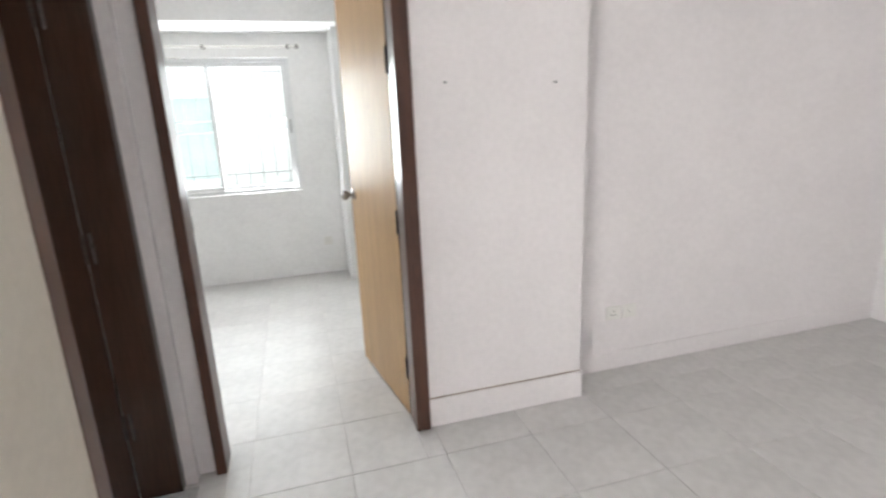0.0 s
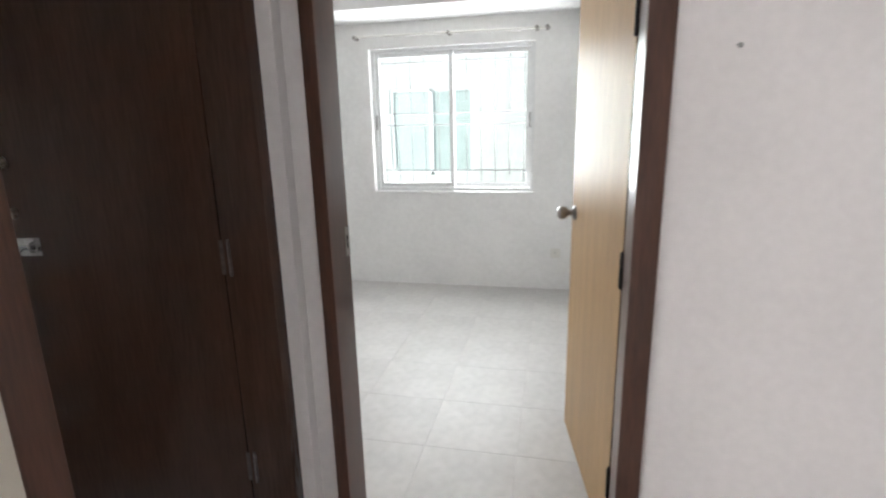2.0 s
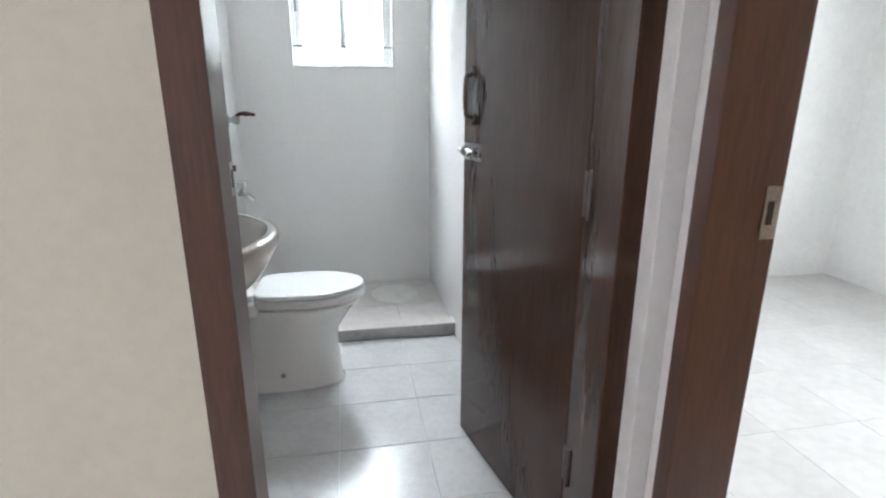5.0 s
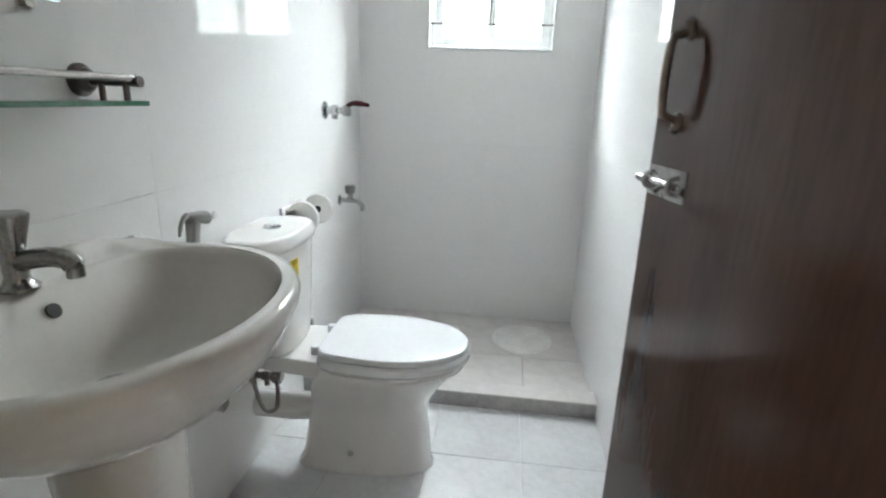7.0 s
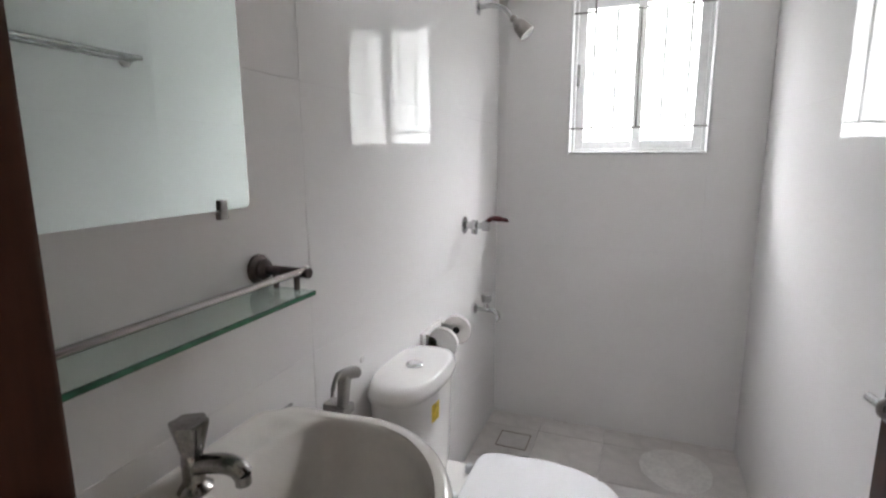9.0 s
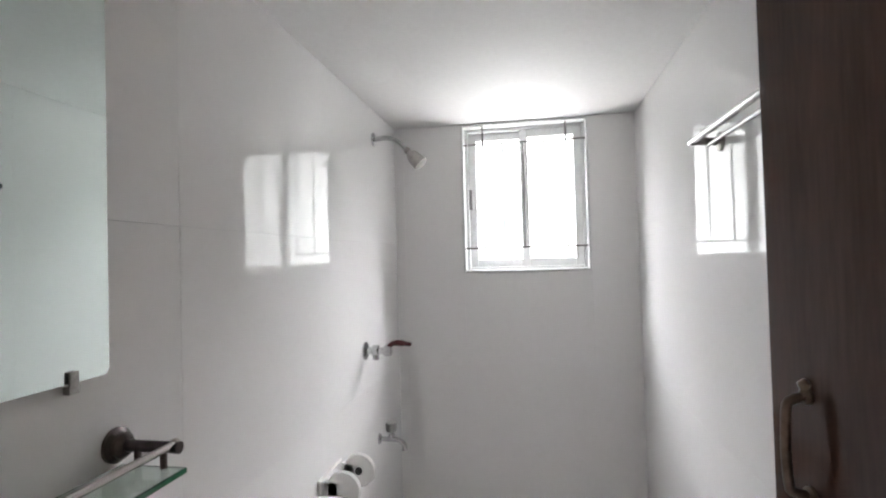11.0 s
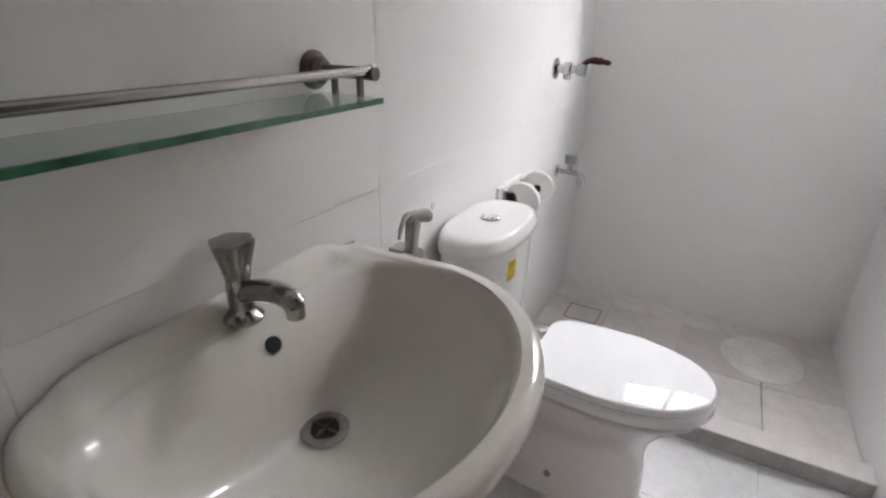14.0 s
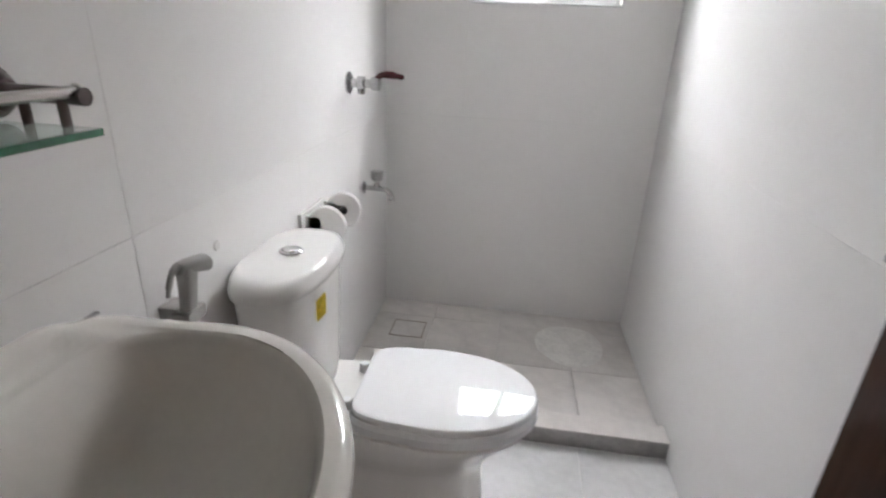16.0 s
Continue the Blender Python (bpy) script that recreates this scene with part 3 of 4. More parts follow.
def bowl(k, z, back=0.15, cx=CX, cy=-1.018):
    out = []
    for i in range(NB):
        a = 2 * math.pi * i / NB
        c, d = math.cos(a), math.sin(a)
        n = 2.0 if d > 0 else 4.6
        x = abs(c) ** (2 / n) * 0.27 * (1 if c > 0 else -1)
        y = abs(d) ** (2 / n) * (0.192 if d > 0 else -back)
        out.append((x, y, z))
    dx, dy, r = -0.405, -1.096, 0.024
    res = []
    for i, (x, y, zz) in enumerate(out):
        a = math.atan2(y, x)
        tx, ty = dx + r * math.cos(a), dy + r * math.sin(a)
        res.append((tx + (cx + x - tx) * k, ty + (cy + y - ty) * k, zz))
    return res


wb = thing("washbasin", pose(CX, CY, 0), "ivory ceramic washbasin on a pedestal against the tiled wall", "washbasin")
ZB = 0.872


def lift(p):
    """The back of the basin rises towards the wall, most of all behind the tap."""
    x, y, z = p
    s = min(1, max(0, (abs(x - CX) - 0.19) / 0.06))
    s = s * s * (3 - 2 * s)
    y0 = -1.214 + 0.064 * s
    v = min(1, max(0, (y0 - y) / (y0 + 1.245)))
    return (x, y, z + (0.04 - 0.02 * s) * v ** (1 + 0.5 * s))


edge, lip = rim(1.0, ZB - 0.001, 0.03), bowl(1.02, ZB - 0.006, 0.174)
between = [[tuple(a + (b - a) * f for a, b in zip(p, q)) for p, q in zip(edge, lip)] for f in (0.25, 0.5, 0.75)]
top = [rim(1.0, ZB - 0.016), rim(1.0, ZB - 0.007, 0.003), rim(1.0, ZB - 0.002, 0.009), rim(1.0, ZB, 0.018), edge, *between, lip, bowl(0.995, ZB - 0.014, 0.168), bowl(0.975, ZB - 0.030, 0.156)]
rings = [rim(0.36, 0.69), rim(0.5, 0.70), rim(0.66, 0.722), rim(0.8, 0.758), rim(0.89, 0.79), rim(0.935, 0.813), rim(0.965, 0.828), rim(0.99, ZB - 0.03)] + [[lift(p) for p in r] for r in top] + [
    bowl(0.93, ZB - 0.062, 0.14), bowl(0.84, ZB - 0.100, 0.13), bowl(0.68, ZB - 0.133, 0.13), bowl(0.45, ZB - 0.155, 0.13), bowl(0.2, ZB - 0.166, 0.13), bowl(0.0, ZB - 0.171, 0.13)]
part("basin", loft(rings), M_CREAM, wb)
dr = part("waste", lathe([(0.036, 0), (0.036, 0.003), (0.03, 0.0045), (0.022, 0.003), (0.021, -0.004)], (-0.405, -1.096, ZB - 0.168), n=24), M_STEEL, wb, "dull metal waste ring")
b = box(-0.427, -0.383, -1.0985, -1.0935, ZB - 0.1665, ZB - 0.1635)
box(-0.4075, -0.4025, -1.118, -1.074, ZB - 0.1665, ZB - 0.1635, bm=b)
part("waste_cross", b, M_BRONZE, dr)
part("waste_hole", lathe([(0.021, 0), (0.021, 0.001)], (-0.405, -1.096, ZB - 0.1685), n=20), M_BLACK, dr)
part("overflow_hole", lathe([(0.012, 0), (0.012, 0.005)], (-0.393, -1.1685, 0.834), (0, 0.88, 0.47), 20), M_BLACK, wb, "dark round overflow hole")
part("tap_hole_mark", box(-0.659, -0.639, -1.232, -1.225, ZB + 0.009, ZB + 0.0125, 0.001), M_GREY, wb, "small grey plug in the rim")
ped = []
for z, hx2, hy2, cy in ((0.0, 0.098, 0.10, -1.09), (0.03, 0.094, 0.097, -1.09), (0.1, 0.082, 0.09, -1.09), (0.4, 0.08, 0.088, -1.085), (0.62, 0.084, 0.094, -1.085), (0.696, 0.098, 0.108, -1.08)):
    ped.append([(CX + hx2 * math.copysign(abs(math.cos(a)) ** 0.7, math.cos(a)), cy + hy2 * math.copysign(abs(math.sin(a)) ** 0.7, math.sin(a)), z) for a in [2 * math.pi * i / 36 for i in range(36)]])
part("pedestal", loft(ped), M_CREAM, wb, "ivory ceramic pedestal")

# pillar tap
tp = thing("basin_tap", pose(-0.383, -1.206, ZB), "small dull chrome pillar tap on the basin", "tap")
TX, TY = -0.383, -1.206
b = lathe([(0.027, 0), (0.028, 0.005), (0.02, 0.012), (0.0165, 0.02), (0.0175, 0.045), (0.016, 0.062), (0.012, 0.068)], (TX, TY, ZB), n=24)
part("body", b, M_TAP, tp)
b = tube(arc([(TX, TY, ZB + 0.04), (TX - 0.004, TY + 0.028, ZB + 0.049), (TX - 0.009, TY + 0.056, ZB + 0.052), (TX - 0.012, TY + 0.078, ZB + 0.048), (TX - 0.013, TY + 0.089, ZB + 0.038)]), 0.0155, 14)
lathe([(0.0125, 0.0), (0.0125, 0.016)], (TX - 0.013, TY + 0.087, ZB + 0.022), n=16, bm=b)
part("spout", b, M_TAP, tp)
part("handle", lathe([(0.012, 0.060), (0.017, 0.065), (0.020, 0.08), (0.0275, 0.110), (0.028, 0.117), (0.023, 0.119)], (TX, TY, ZB), n=48, lobes=6, depth=0.07), M_TAP, tp, "fluted chrome tap handle")

# ---- toilet ----
TCX = -1.138


def egg(hw, back, front, z, n=60, cx=TCX):
    """Seat outline: flat hinge edge at the back, rounded towards the front."""
    out = []
    ymid = back + (front - back) * 0.42
    for i in range(n):
        a = 2 * math.pi * i / n
        c, d = math.cos(a), math.sin(a)
        if d >= 0:
            x, y = hw * math.copysign(abs(c) ** (2 / 2.1), c), ymid + (front - ymid) * abs(d) ** (2 / 2.1)
        else:
            x = hw * math.copysign(abs(c) ** (2 / 8.0), c)
            y = ymid - (ymid - back) * abs(d) ** (2 / 8.0)
            x *= 1 - 0.14 * ((ymid - y) / (ymid - back)) ** 2
        out.append((cx + x, y, z))
    return out


tl = thing("toilet", pose(TCX, -0.9, 0), "white ceramic close-coupled toilet with its lid closed", "toilet")
pan = [egg(0.095, -1.10, -0.658, 0.0, cx=-1.163), egg(0.095, -1.10, -0.658, 0.014, cx=-1.163), egg(0.09, -1.085, -0.667, 0.03, cx=-1.163), egg(0.087, -1.07, -0.674, 0.12, cx=-1.163), egg(0.09, -1.055, -0.682, 0.2, cx=-1.158),
       egg(0.105, -1.04, -0.674, 0.262, cx=-1.15), egg(0.133, -1.03, -0.64, 0.322), egg(0.152, -1.015, -0.60, 0.375), egg(0.158, -1.0, -0.572, 0.392), egg(0.158, -1.0, -0.57, 0.403), egg(0.152, -0.995, -0.576, 0.408)]
part("pan", loft(pan), M_CERAMIC, tl)
led = []
for z, g in ((0.372, 0.012), (0.376, 0.004), (0.385, 0.0), (0.418, 0.0), (0.425, 0.004), (0.428, 0.012)):
    led.append([(TCX + (0.105 - g) * c, y, z) for c, y in ((-1, -1.235 + g), (1, -1.235 + g), (1.18, -1.06), (1.25, -0.97), (-1.25, -0.97), (-1.18, -1.06))])
part("ledge", loft(led), M_CERAMIC, tl)
part("seat", loft([egg(0.156, -0.995, -0.564, 0.4105), egg(0.165, -0.998, -0.555, 0.419), egg(0.165, -0.998, -0.555, 0.438), egg(0.158, -0.993, -0.562, 0.4455)]), M_LID, tl, "white plastic seat ring")
part("lid", loft([egg(0.154, -0.99, -0.566, 0.447), egg(0.16, -0.994, -0.559, 0.4505), egg(0.161, -0.995, -0.558, 0.460), egg(0.157, -0.992, -0.562, 0.4665), egg(0.148, -0.985, -0.572, 0.469), egg(0.08, -0.93, -0.66, 0.4692)]), M_LID, tl, "white glossy closed seat lid")
for dx in (-0.075, 0.075):
    part("seat_hinge", lathe([(0.014, 0), (0.014, 0.02), (0.01, 0.026)], (TCX + dx, -1.012, 0.427), n=14), M_LID, tl)


def tank(k, z, grow=0.0):
    """Flat back, rounded front."""
    hw = 0.186 * k + grow
    yb, yf = -1.241, -1.06 + grow
    out = []
    n = 48
    for i in range(n):
        a = 2 * math.pi * i / n
        c, d = math.cos(a), math.sin(a)
        e = 2 / 2.5 if d > 0 else 2 / 3.4
        ym = -1.152
        y = ym + (yf - ym) * abs(d) ** e * (0.45 + 0.55 * k) if d > 0 else ym - (ym - yb) * abs(d) ** e
        out.append((TCX + 0.012 + hw * math.copysign(abs(c) ** e, c), y, z))
    return out


ck = part("cistern", loft([tank(0.64, 0.429), tank(0.72, 0.44), tank(0.78, 0.475), tank(0.84, 0.56), tank(0.89, 0.67), tank(0.93, 0.748)]), M_CERAMIC, tl)
cl = part("cistern_lid", loft([tank(0.955, 0.7485), tank(1.0, 0.752, grow=0.003), tank(1.0, 0.762, grow=0.006), tank(1.0, 0.772, grow=0.005), tank(0.985, 0.781), tank(0.95, 0.787), tank(0.88, 0.791), tank(0.8, 0.7925), tank(0.72, 0.7915), tank(0.3, 0.7915)]), M_CERAMIC, ck, "white ceramic cistern lid")
part("flush_button", lathe([(0.026, 0), (0.026, 0.004), (0.022, 0.0065), (0.019, 0.005), (0.018, 0.008), (0.004, 0.0095)], (-1.132, -1.157, 0.7912), n=28), M_CHROME, ck, "chrome round flush button")
rows_s = []
for z, k in ((0.664, 0.889), (0.69, 0.898), (0.718, 0.907)):
    ring = tank(k, z)
    rows_s.append([(x + 0.0006 * math.cos(0.8), y + 0.0012, z) for x, y, z in ring[9:12]])
b = bmesh.new()
vs = [[b.verts.new(p) for p in r] for r in rows_s]
for r0, r1 in zip(vs, vs[1:]):
    for i in range(min(len(r0), len(r1)) - 1):
        b.faces.new((r0[i], r0[i + 1], r1[i + 1], r1[i]))
bmesh.ops.solidify(b, geom=b.faces[:], thickness=0.0005)
part("sticker", b, M_YELLOW, ck, "small torn yellow sticker")
part("fixing_cap", lathe([(0.011, 0), (0.011, 0.004), (0.006, 0.008)], (-1.078, -0.915, 0.078), (1, 0.1, 0.15), 14), M_GREY, tl, "dark rusty fixing cap")
b = tube(arc([(-1.02, -1.19, 0.425), (-1.015, -1.19, 0.36), (-1.01, -1.175, 0.29), (-1.015, -1.155, 0.245), (-1.05, -1.14, 0.235), (-1.085, -1.15, 0.28), (-1.11, -1.17, 0.32)]), 0.0068, 10)
part("water_hose", b, M_STEEL, tl, "grey braided water hose")
lathe_b = lathe([(0.0125, 0), (0.0125, 0.022)], (-1.02, -1.19, 0.405), n=8)
part("hose_nut", lathe_b, M_GREY, tl)
part("outlet", tube([(-1.138, -1.03, 0.2), (-1.138, -1.13, 0.19), (-1.138, -1.244, 0.19)], 0.045, 18), M_CERAMIC, tl)


# ---- taps and valves on the basin wall ----
def flange(x, z, r=0.028, t=0.01, bm=None):
    return lathe([(r, 0), (r, t * 0.4), (r * 0.75, t * 0.8), (r * 0.5, t)], (x, YL, z), (0, 1, 0), 22, bm)


def angle_valve(x, z, label, turn=-1):
    v = thing("angle_valve", pose(x, YL, z), label, "valve", group="wall angle valves")
    part("flange", flange(x, z), M_STEEL, v)
    part("body", lathe([(0.011, 0.005), (0.011, 0.03), (0.015, 0.034), (0.015, 0.056), (0.011, 0.06), (0.011, 0.066)], (x, YL, z), (0, 1, 0), 16), M_STEEL, v)
    part("handle", lathe([(0.01, 0.064), (0.02, 0.068), (0.022, 0.092), (0.016, 0.097)], (x, YL, z), (0, 1, 0), 30, lobes=5, depth=0.08), M_STEEL, v)
    part("outlet", tube([(x, YL + 0.045, z), (x, YL + 0.045, z - 0.032)], 0.009, 12), M_STEEL, v)


angle_valve(-0.80, 0.41, "small dull metal angle valve below the basin")
angle_valve(-1.12, 0.30, "dull metal angle valve behind the toilet")

bt = thing("bib_tap", pose(-2.02, YL, 0.72), "chrome bib tap low on the shower wall", "tap")
X, Z = -2.02, 0.703
part("flange", flange(X, Z, 0.024), M_CHROME, bt)
b = tube(arc([(X, YL + 0.004, Z), (X, YL + 0.05, Z), (X, YL + 0.085, Z - 0.003), (X, YL + 0.108, Z - 0.02), (X, YL + 0.112, Z - 0.045)]), [0.0105] * 24 + [0.012], 12)
part("spout", b, M_CHROME, bt)
part("stem", lathe([(0.012, 0), (0.013, 0.02), (0.008, 0.028)], (X, YL + 0.055, Z + 0.004), n=14), M_CHROME, bt)
part("handle", lathe([(0.012, 0.026), (0.021, 0.032), (0.024, 0.062), (0.02, 0.068)], (X, YL + 0.055, Z + 0.004), n=36, lobes=6, depth=0.07), M_GREY, bt, "grey fluted tap handle")

sv = thing("shower_valve", pose(-1.86, YL, 1.11), "chrome shower stop valve with a dark red lever", "valve")
X, Z = -1.86, 1.112
part("flange", flange(X, Z, 0.036, 0.012), M_CHROME, sv)
part("body", lathe([(0.015, 0.006), (0.015, 0.03), (0.023, 0.034), (0.023, 0.056), (0.014, 0.06), (0.014, 0.078), (0.022, 0.082), (0.022, 0.108), (0.015, 0.112)], (X, YL, Z), (0, 1, 0), 22), M_CHROME, sv)
part("lower_port", tube([(X, YL + 0.045, Z), (X, YL + 0.045, Z - 0.035)], 0.013, 12), M_CHROME, sv)
b = tube(arc([(X, YL + 0.098, Z + 0.016), (X - 0.002, YL + 0.118, Z + 0.03), (X - 0.008, YL + 0.15, Z + 0.03), (X - 0.012, YL + 0.19, Z + 0.024)]), [0.010] * 8 + [0.012] * 6 + [0.009] * 4 + [0.004], 10)
part("lever", b, M_RED, sv, "dark red lever handle")

sh = thing("overhead_shower", pose(-2.03, YL, 2.01), "dull chrome shower head on a bent arm", "shower")
X, Z = -2.035, 2.012
part("flange", flange(X, Z, 0.03), M_CHROME, sh)
arm = arc([(X, YL + 0.004, Z), (X, YL + 0.06, Z + 0.002), (X, YL + 0.11, Z - 0.015), (X, YL + 0.15, Z - 0.055)])
part("arm", tube(arm, 0.0105, 12), M_CHROME, sh)
hd = part("head", lathe([(0.012, 0), (0.017, 0.012), (0.013, 0.022), (0.02, 0.03), (0.03, 0.05), (0.034, 0.082), (0.034, 0.098), (0.028, 0.102)], (X, YL + 0.146, Z - 0.05), (0, 0.68, -0.73), 26), M_STEEL, sh)
part("nozzle_plate", lathe([(0.026, 0.1022), (0.024, 0.1055)], (X, YL + 0.146, Z - 0.05), (0, 0.68, -0.73), 20), M_GREY, hd)

# hand spray in its holder
hs = thing("hand_spray", pose(-0.82, YL, 0.86), "grey plastic hand spray hooked in a wall holder", "hand spray")
X, Y, Z = -0.815, YL + 0.045, 0.80
part("holder", join(box(X - 0.022, X + 0.022, YL, Y - 0.008, Z - 0.02, Z + 0.016, 0.005), box(X - 0.026, X + 0.026, Y - 0.02, Y + 0.016, Z - 0.014, Z + 0.01, 0.006)), M_SPRAY, hs)
def slab(z, x, y, hx, hy):
    return [(x + hx * math.copysign(abs(math.cos(a)) ** 0.5, math.cos(a)), y + hy * math.copysign(abs(math.sin(a)) ** 0.5, math.sin(a)), z) for a in [2 * math.pi * (i + 0.5) / 20 for i in range(20)]]


part("grip", loft([slab(Z - 0.05, X + 0.006, Y - 0.002, 0.009, 0.008), slab(Z + 0.0, X + 0.004, Y, 0.013, 0.011), slab(Z + 0.05, X, Y + 0.003, 0.0145, 0.012), slab(Z + 0.088, X - 0.002, Y + 0.005, 0.017, 0.014)]), M_SPRAY, hs)
hb_ = []
for u, r0, r1, dz in ((0.022, 0.006, 0.006, -0.002), (0.016, 0.012, 0.012, 0.0), (0.0, 0.0145, 0.014, 0.0), (-0.024, 0.015, 0.0155, -0.003), (-0.036, 0.016, 0.0165, -0.006), (-0.039, 0.014, 0.0145, -0.007)):
    hb_.append([(X + u, Y + 0.006 + r0 * math.cos(2 * math.pi * k / 16) - u * 0.25, Z + 0.088 + dz + r1 * math.sin(2 * math.pi * k / 16)) for k in range(16)])
part("nozzle", loft(hb_), M_SPRAY, hs)
b = tube(arc([(X + 0.016, Y + 0.004, Z + 0.098), (X + 0.034, Y + 0.004, Z + 0.09), (X + 0.046, Y + 0.004, Z + 0.072), (X + 0.052, Y + 0.004, Z + 0.055)]), [0.006] * 6 + [0.005] * 8 + [0.0035] * 5, 10)
part("trigger", b, M_SPRAY, hs)
part("hose", tube(arc([(X + 0.006, Y - 0.002, Z - 0.05), (X + 0.03, Y - 0.006, Z - 0.16), (X + 0.05, Y - 0.012, Z - 0.3), (X + 0.03, Y - 0.016, Z - 0.37)]), 0.006, 8), M_STEEL, hs)

# toilet roll holder
rh = thing("toilet_roll_holder", pose(-1.42, YL, 0.77), "white ceramic toilet roll holder without a roll", "roll holder")
for x in (-1.402, -1.55):
    b = lathe([(0.053, 0), (0.056, 0.004), (0.056, 0.012), (0.052, 0.017)], (x, YL + 0.074, 0.76), (-1, 0, 0), 30)
    box(x - 0.016, x, YL, YL + 0.06, 0.733, 0.785, 0.005, bm=b)
    part("cheek", b, M_CERAMIC, rh)
part("spindle_socket", lathe([(0.013, 0), (0.013, 0.006)], (-1.55, YL + 0.074, 0.76), (1, 0, 0), 14), M_BLACK, rh)
part("back_plate", box(-1.565, -1.378, YL, YL + 0.012, 0.726, 0.794, 0.004), M_CERAMIC, rh)
part("wall_plug", lathe([(0.011, 0), (0.009, 0.003)], (-0.985, YL, 0.855), (0, 1, 0), 16), M_CERAMIC, thing("wall_plug", pose(-0.985, YL, 0.855), "round white plastic cover on the wall tile", "wall cap"))
part("pipe_stub", tube([(-1.66, YL, 0.735), (-1.66, YL + 0.02, 0.735)], 0.007, 10), M_STEEL, thing("pipe_stub", pose(-1.66, YL, 0.735), "tiny metal stub in the wall tile", "fitting"))
b = box(-1.60, -1.58, YL, YL + 0.02, 0.24, 0.29, 0.004)
part("clip", b, M_GREY, thing("wall_clip", pose(-1.59, YL, 0.265), "small dark clip low on the tiled wall", "fitting"))

# ---- mirror and shelf ----
mr = thing("mirror", pose(-0.38, YL, 1.3), "frameless wall mirror held by small clips above the basin", "mirror")
c = 0.012
out = []
x0, x1, z0, z1 = -0.590, -0.05, 1.304, 1.98
for cx, cz, a0 in ((x1 - c, z1 - c, 0), (x0 + c, z1 - c, 90), (x0 + c, z0 + c, 180), (x1 - c, z0 + c, 270)):
    for k in range(5):
        a = radians(a0 + 22.5 * k)
        out.append((cx + c * math.cos(a), cz + c * math.sin(a)))
part("plate", loft([[(x, YL + 0.002, z) for x, z in out], [(x, YL + 0.007, z) for x, z in out]]), M_MIRROR, mr)
for x in (-0.522, -0.134):
    b = box(x - 0.009, x + 0.009, YL + 0.0, YL + 0.012, 1.288, 1.301, 0.002)
    box(x - 0.008, x + 0.008, YL + 0.0075, YL + 0.013, 1.296, 1.322, 0.003, bm=b)
    part("clip", b, M_STEEL, mr, "small metal mirror clip")

sf = thing("glass_shelf", pose(-0.38, YL, 1.15), "green-edged glass shelf with a steel guard rail", "shelf")
part("shelf_plate", box(-0.612, -0.04, YL + 0.008, YL + 0.126, 1.142, 1.151, 0.0025), M_GLASS, sf)
for x in (-0.607, -0.076):
    e = part("end_arm", lathe([(0.0115, 0.008), (0.0095, 0.03), (0.009, 0.1), (0.0098, 0.118)], (x, YL, 1.183), (0, 1, 0), 14), M_BRONZE, sf)
    part("rose", lathe([(0.029, 0), (0.029, 0.006), (0.021, 0.012), (0.021, 0.018), (0.014, 0.026)], (x, YL, 1.183), (0, 1, 0), 24), M_BRONZE, e)
    for y in (0.045, 0.092):
        part("post", tube([(x + 0.004, YL + y, 1.151), (x + 0.004, YL + y, 1.184)], 0.0055, 10), M_BRONZE, sf)
part("front_edge", box(-0.611, -0.041, YL + 0.126, YL + 0.1272, 1.1425, 1.1505), M_GEDGE, sf, "polished dark green glass edge")
part("guard_rail", tube([(-0.607, YL + 0.108, 1.188), (-0.05, YL + 0.108, 1.188)], 0.0062, 14), M_SATIN, sf)
part("rail_cap", lathe([(0.0085, 0), (0.0085, 0.006)], (-0.607, YL + 0.108, 1.188), (-1, 0, 0), 12), M_PLASTIC, sf)

# towel rail on the opposite wall
tr = thing("towel_rail", pose(-1.0, YR, 1.755), "steel double towel rail on the white tiled wall", "towel rail")
part("bar", tube([(-1.31, YR - 0.068, 1.762), (-0.72, YR - 0.068, 1.762)], 0.009, 14), M_CHROME, tr)
part("bar", tube([(-1.30, YR - 0.03, 1.752), (-0.72, YR - 0.03, 1.752)], 0.006, 12), M_CHROME, tr)
for x in (-1.292, -0.74):
    e = part("end_arm", tube([(x, YR, 1.757), (x, YR - 0.075, 1.762)], 0.0105, 14), M_STEEL, tr)
    part("rose", lathe([(0.026, 0), (0.026, 0.006), (0.014, 0.012)], (x, YR, 1.757), (0, -1, 0), 20), M_STEEL, e)

# ---- shower floor ----
CB0, CB1 = -1.592, -1.511
solid("shower_curb", box(CB0, CB1, YL, YR, 0.0, 0.064, 0.003), M_CURB, "grey stone shower curb", "curb")
solid("curb_trim", box(CB0 - 0.002, CB1 + 0.003, YL, YR, 0.064, 0.07, 0.002), M_SFLOOR, "pale tile capping of the shower curb", "curb")
gd = thing("floor_drain", pose(-2.115, -1.075, 0.02), "square floor drain with a rusty outline in the shower", "drain")
b = None
for bx in ((-2.185, -2.045, -1.15, -1.146), (-2.185, -2.045, -1.004, -1.0), (-2.185, -2.181, -1.146, -1.004), (-2.049, -2.045, -1.146, -1.004)):
    b = box(*bx, 0.0205, 0.0225, bm=b)
part("rim", b, M_RUST_SHADE, gd)
part("cover", box(-2.18, -2.05, -1.145, -1.005, 0.019, 0.0215), M_SFLOOR, gd)
st = []
rnd = random.Random(4)
for z in (0.0195, 0.0212):
    st.append([])
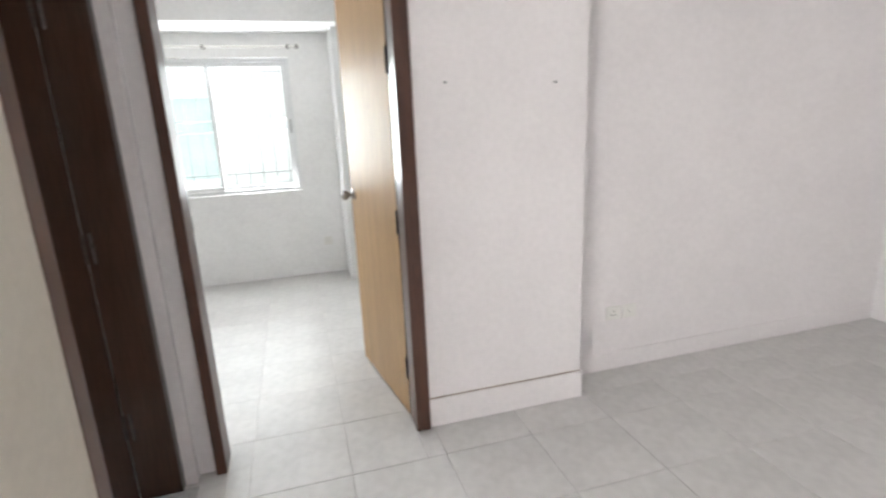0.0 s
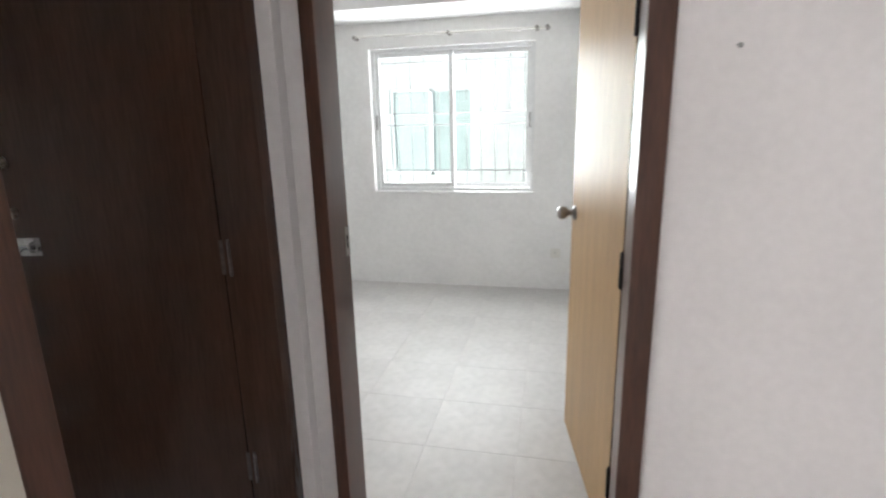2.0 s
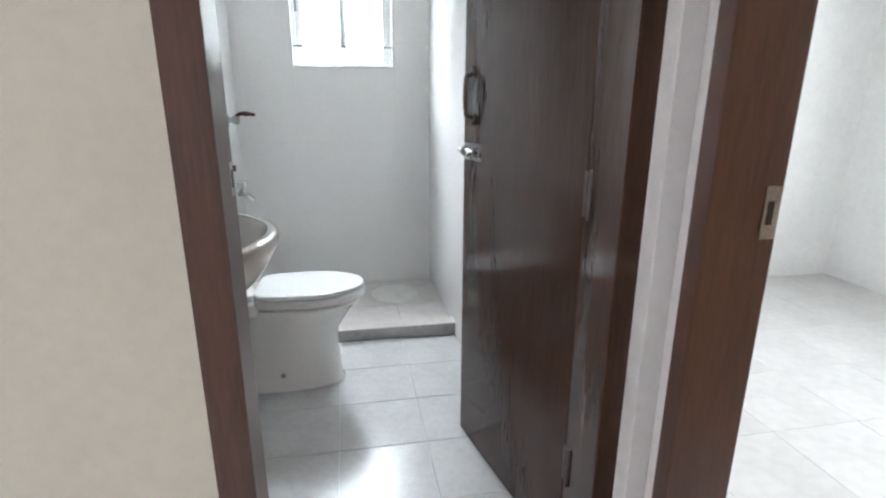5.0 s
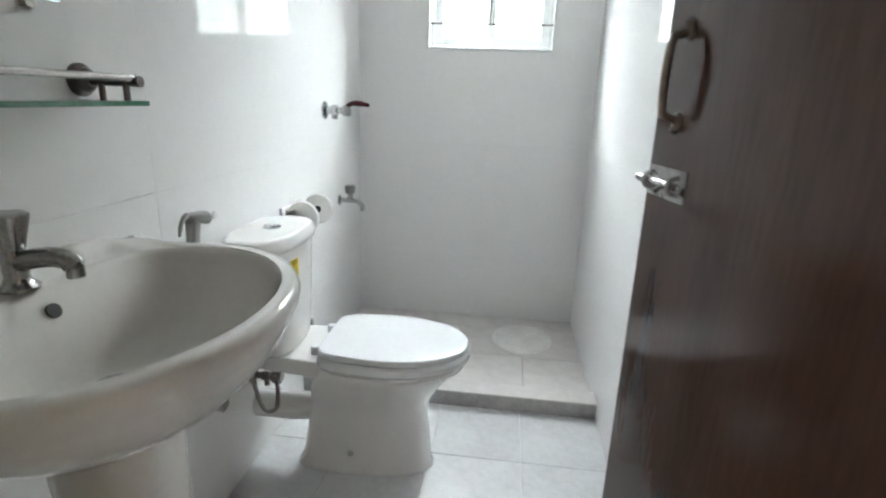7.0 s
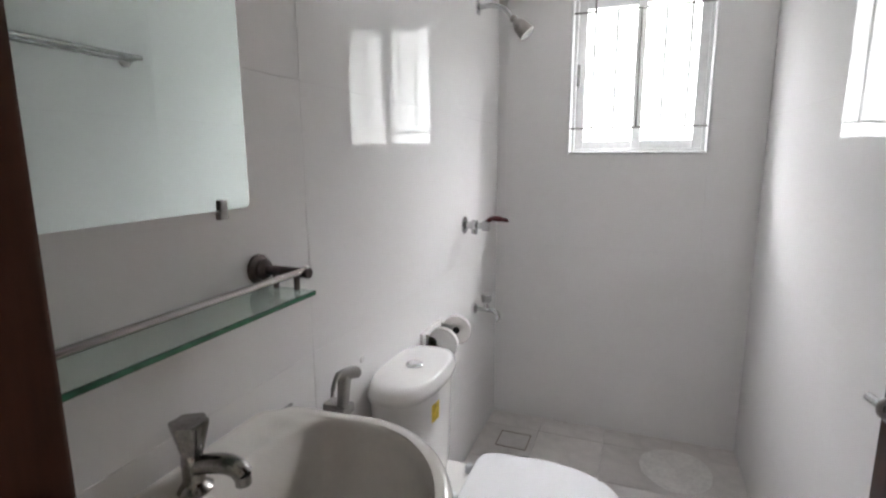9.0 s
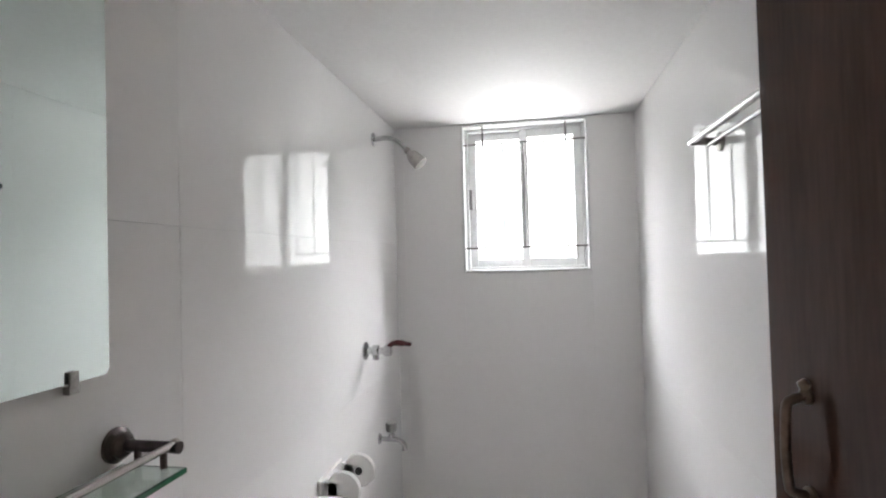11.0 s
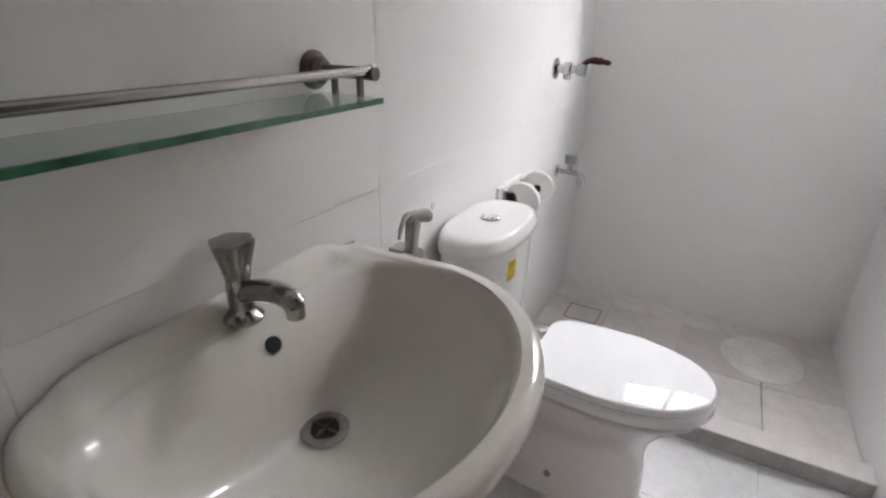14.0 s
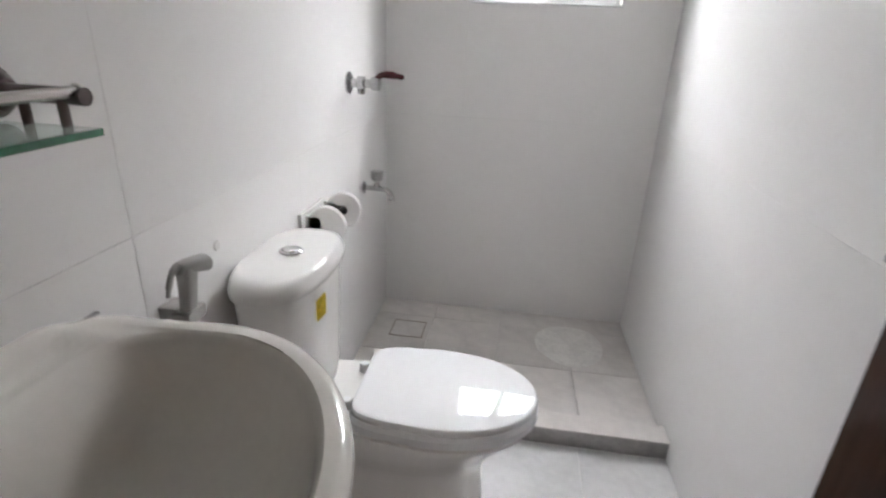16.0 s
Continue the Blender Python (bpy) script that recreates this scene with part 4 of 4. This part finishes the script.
for i in range(40):
    a = 2 * math.pi * i / 40
    r = 1 + 0.025 * math.sin(3 * a + 1) + 0.02 * rnd.uniform(-1, 1)
    for k, z in enumerate((0.0195, 0.0212)):
        st[k].append((-2.125 + 0.165 * r * math.cos(a), -0.345 + 0.15 * r * math.sin(a), z))
part("patch", loft(st), M_STAIN, thing("dried_stain", pose(-2.125, -0.345, 0.02), "round whitish dried stain on the shower floor", "stain"))

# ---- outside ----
# added glowing sheet that fills the shower window with white
solid("backdrop", box(-5.1, -5.0, -4.5, 3.5, -3.2, 6.0), M_SKYGLOW, "plain glowing white sheet standing in for bright sky beyond the shower window", "backdrop")
hb = thing("apartment_building", pose(0, 8.6, -3.2), "pale rendered neighbouring building with green-tinted windows", "building")
wins = [(x, z) for x in (-4.9, -1.95, 1.2, 4.3) for z in (-2.3, 0.5, 3.6)]
part("wall", slab_with_holes(-8, 8, -3.2, 6.4, [(x, x + 1.45, z, z + 1.45) for x, z in wins], along_y, 7.4, 7.6), M_FACADE, hb)
part("roof", box(-8.2, 8.2, 7.3, 12.2, 6.4, 6.6), M_FACADE, hb)
part("side_wall", box(-8, -7.8, 7.6, 12, -3.2, 6.4), M_FACADE, hb)
part("side_wall", box(7.8, 8, 7.6, 12, -3.2, 6.4), M_FACADE, hb)
part("back_wall", box(-7.8, 7.8, 11.8, 12, -3.2, 6.4), M_FACADE, hb)
for x, z in wins:
    w = part("window", box(x, x + 1.45, 7.50, 7.53, z, z + 1.45), M_SHUTTER, hb, "pale green window")
    b = box(x, x + 0.05, 7.44, 7.5, z, z + 1.45)
    box(x + 1.40, x + 1.45, 7.44, 7.5, z, z + 1.45, bm=b)
    box(x + 0.69, x + 0.75, 7.44, 7.5, z, z + 1.45, bm=b)
    box(x + 0.05, x + 1.40, 7.44, 7.5, z, z + 0.05, bm=b)
    box(x + 0.05, x + 1.40, 7.44, 7.5, z + 1.40, z + 1.45, bm=b)
    part("frame", b, M_ALU, w)

# ---- tiles ----
def tile_mesh(name, w, d, t, material, gap=0.0015):
    bev = max(0.00012, gap * 0.7)
    b = box(-w / 2 + gap, w / 2 - gap, -d / 2 + gap, d / 2 - gap, 0, t)
    top = [e for e in b.edges if all(v.co.z > t * 0.9 for v in e.verts)]
    bmesh.ops.bevel(b, geom=top, offset=bev, segments=1, affect='EDGES')
    me = bpy.data.meshes.new(name)
    b.to_mesh(me)
    b.free()
    me.materials.append(material)
    return me


TILES = {}


def lay(parent, lines_u, lines_v, place, t, material, gap=0.0015, holes=(), keep=None):
    """Tiles between the joint lines; place(u, v) is the pose of a tile's back at its middle, its z outwards."""
    for u0, u1 in zip(lines_u, lines_u[1:]):
        for v0, v1 in zip(lines_v, lines_v[1:]):
            rects = [(u0, u1, v0, v1)]
            for h in holes:
                cut = []
                for a, b_, c_, d_ in rects:
                    if h[0] >= b_ or h[1] <= a or h[2] >= d_ or h[3] <= c_:
                        cut.append((a, b_, c_, d_))
                        continue
                    if h[0] > a:
                        cut.append((a, h[0], c_, d_))
                    if h[1] < b_:
                        cut.append((h[1], b_, c_, d_))
                    if h[2] > c_:
                        cut.append((max(a, h[0]), min(b_, h[1]), c_, h[2]))
                    if h[3] < d_:
                        cut.append((max(a, h[0]), min(b_, h[1]), h[3], d_))
                rects = cut
            for a, b_, c_, d_ in rects:
                w, d = b_ - a, d_ - c_
                if w < 0.012 or d < 0.012:
                    continue
                if keep and not keep((a + b_) / 2, (c_ + d_) / 2):
                    continue
                key = (round(w, 4), round(d, 4), t, material.name, gap)
                if key not in TILES:
                    TILES[key] = tile_mesh("tile", w, d, t, material, gap)
                ob = new("tile", TILES[key])
                ob.parent = parent
                ob.matrix_world = place((a + b_) / 2, (c_ + d_) / 2)


def run(lo, hi, first, pitch):
    out = [lo]
    k = math.ceil((lo - first) / pitch + 1e-6)
    while first + k * pitch < hi - 0.004:
        if first + k * pitch > lo + 0.004:
            out.append(first + k * pitch)
        k += 1
    return out + [hi]


O = bpy.data.objects
zs = run(0.0, BC, 0.352, 0.6)
def on_basin_wall(u, v):
    return Matrix.Translation((u, YL - 0.008, v)) @ Matrix(((-1, 0, 0, 0), (0, 0, 1, 0), (0, 1, 0, 0), (0, 0, 0, 1)))


lay(O["wall_bathroom_basin"], run(XF, -0.77, -0.77, 0.64), zs, on_basin_wall, 0.008, M_WTILE, 0.00012)
lay(O["wall_bathroom_basin"], [-0.77, -0.13, BXI], zs, on_basin_wall, 0.008, M_WTILE, 0.0003)
lay(O["wall_bathroom_rail"], run(XF, -0.065, -0.77, 0.64), zs, lambda u, v: Matrix.Translation((u, YR + 0.008, v)) @ Matrix(((1, 0, 0, 0), (0, 0, -1, 0), (0, 1, 0, 0), (0, 0, 0, 1))), 0.008, M_WTILE, 0.0001)
lay(O["wall_bathroom_end"], run(YL, YR, -0.6, 0.60), zs, lambda u, v: Matrix.Translation((XF - 0.008, u, v)) @ Matrix(((0, 0, 1, 0), (1, 0, 0, 0), (0, 1, 0, 0), (0, 0, 0, 1))), 0.008, M_WTILE, 0.0001, [SW])
lay(O["floor_bathroom"], run(CB1, BXI - 0.04, -1.505, 0.291), run(YL, YR, -0.367, 0.312), lambda u, v: pose(u, v, -0.004), 0.008, M_BFLOOR, 0.0018)
lay(O["floor_bathroom"], run(XF, CB0, -1.62, 0.312), run(YL, YR, -0.35, 0.312), lambda u, v: pose(u, v, 0.004), 0.0155, M_SFLOOR, 0.0009)
fl = O["floor"]
DOORWAY = (BJ[0] + 0.042, BJ[1] - 0.066)
lay(fl, run(-2.05, 1.75, 0.335, 0.398), run(0.1, BY, 0.165, 0.385), lambda u, v: pose(u, v, -0.008), 0.008, M_FLOOR, 0.0007, [(*DOORWAY, 0.09, 0.165)])
lay(fl, run(*DOORWAY, 0.335, 0.398), [-0.22, 0.165], lambda u, v: pose(u, v, -0.008), 0.008, M_FLOOR, 0.0012)
lay(fl, run(HX, 4.15, 0.335, 0.398), run(-4.0, 0.0, 0.165, 0.385), lambda u, v: pose(u, v, -0.008), 0.008, M_FLOOR, 0.0012, [(*DOORWAY, -0.22, 0.01)])
lay(fl, run(1.894, 4.15, 0.335, 0.398), [0.0, 0.19], lambda u, v: pose(u, v, -0.008), 0.008, M_FLOOR, 0.0012)
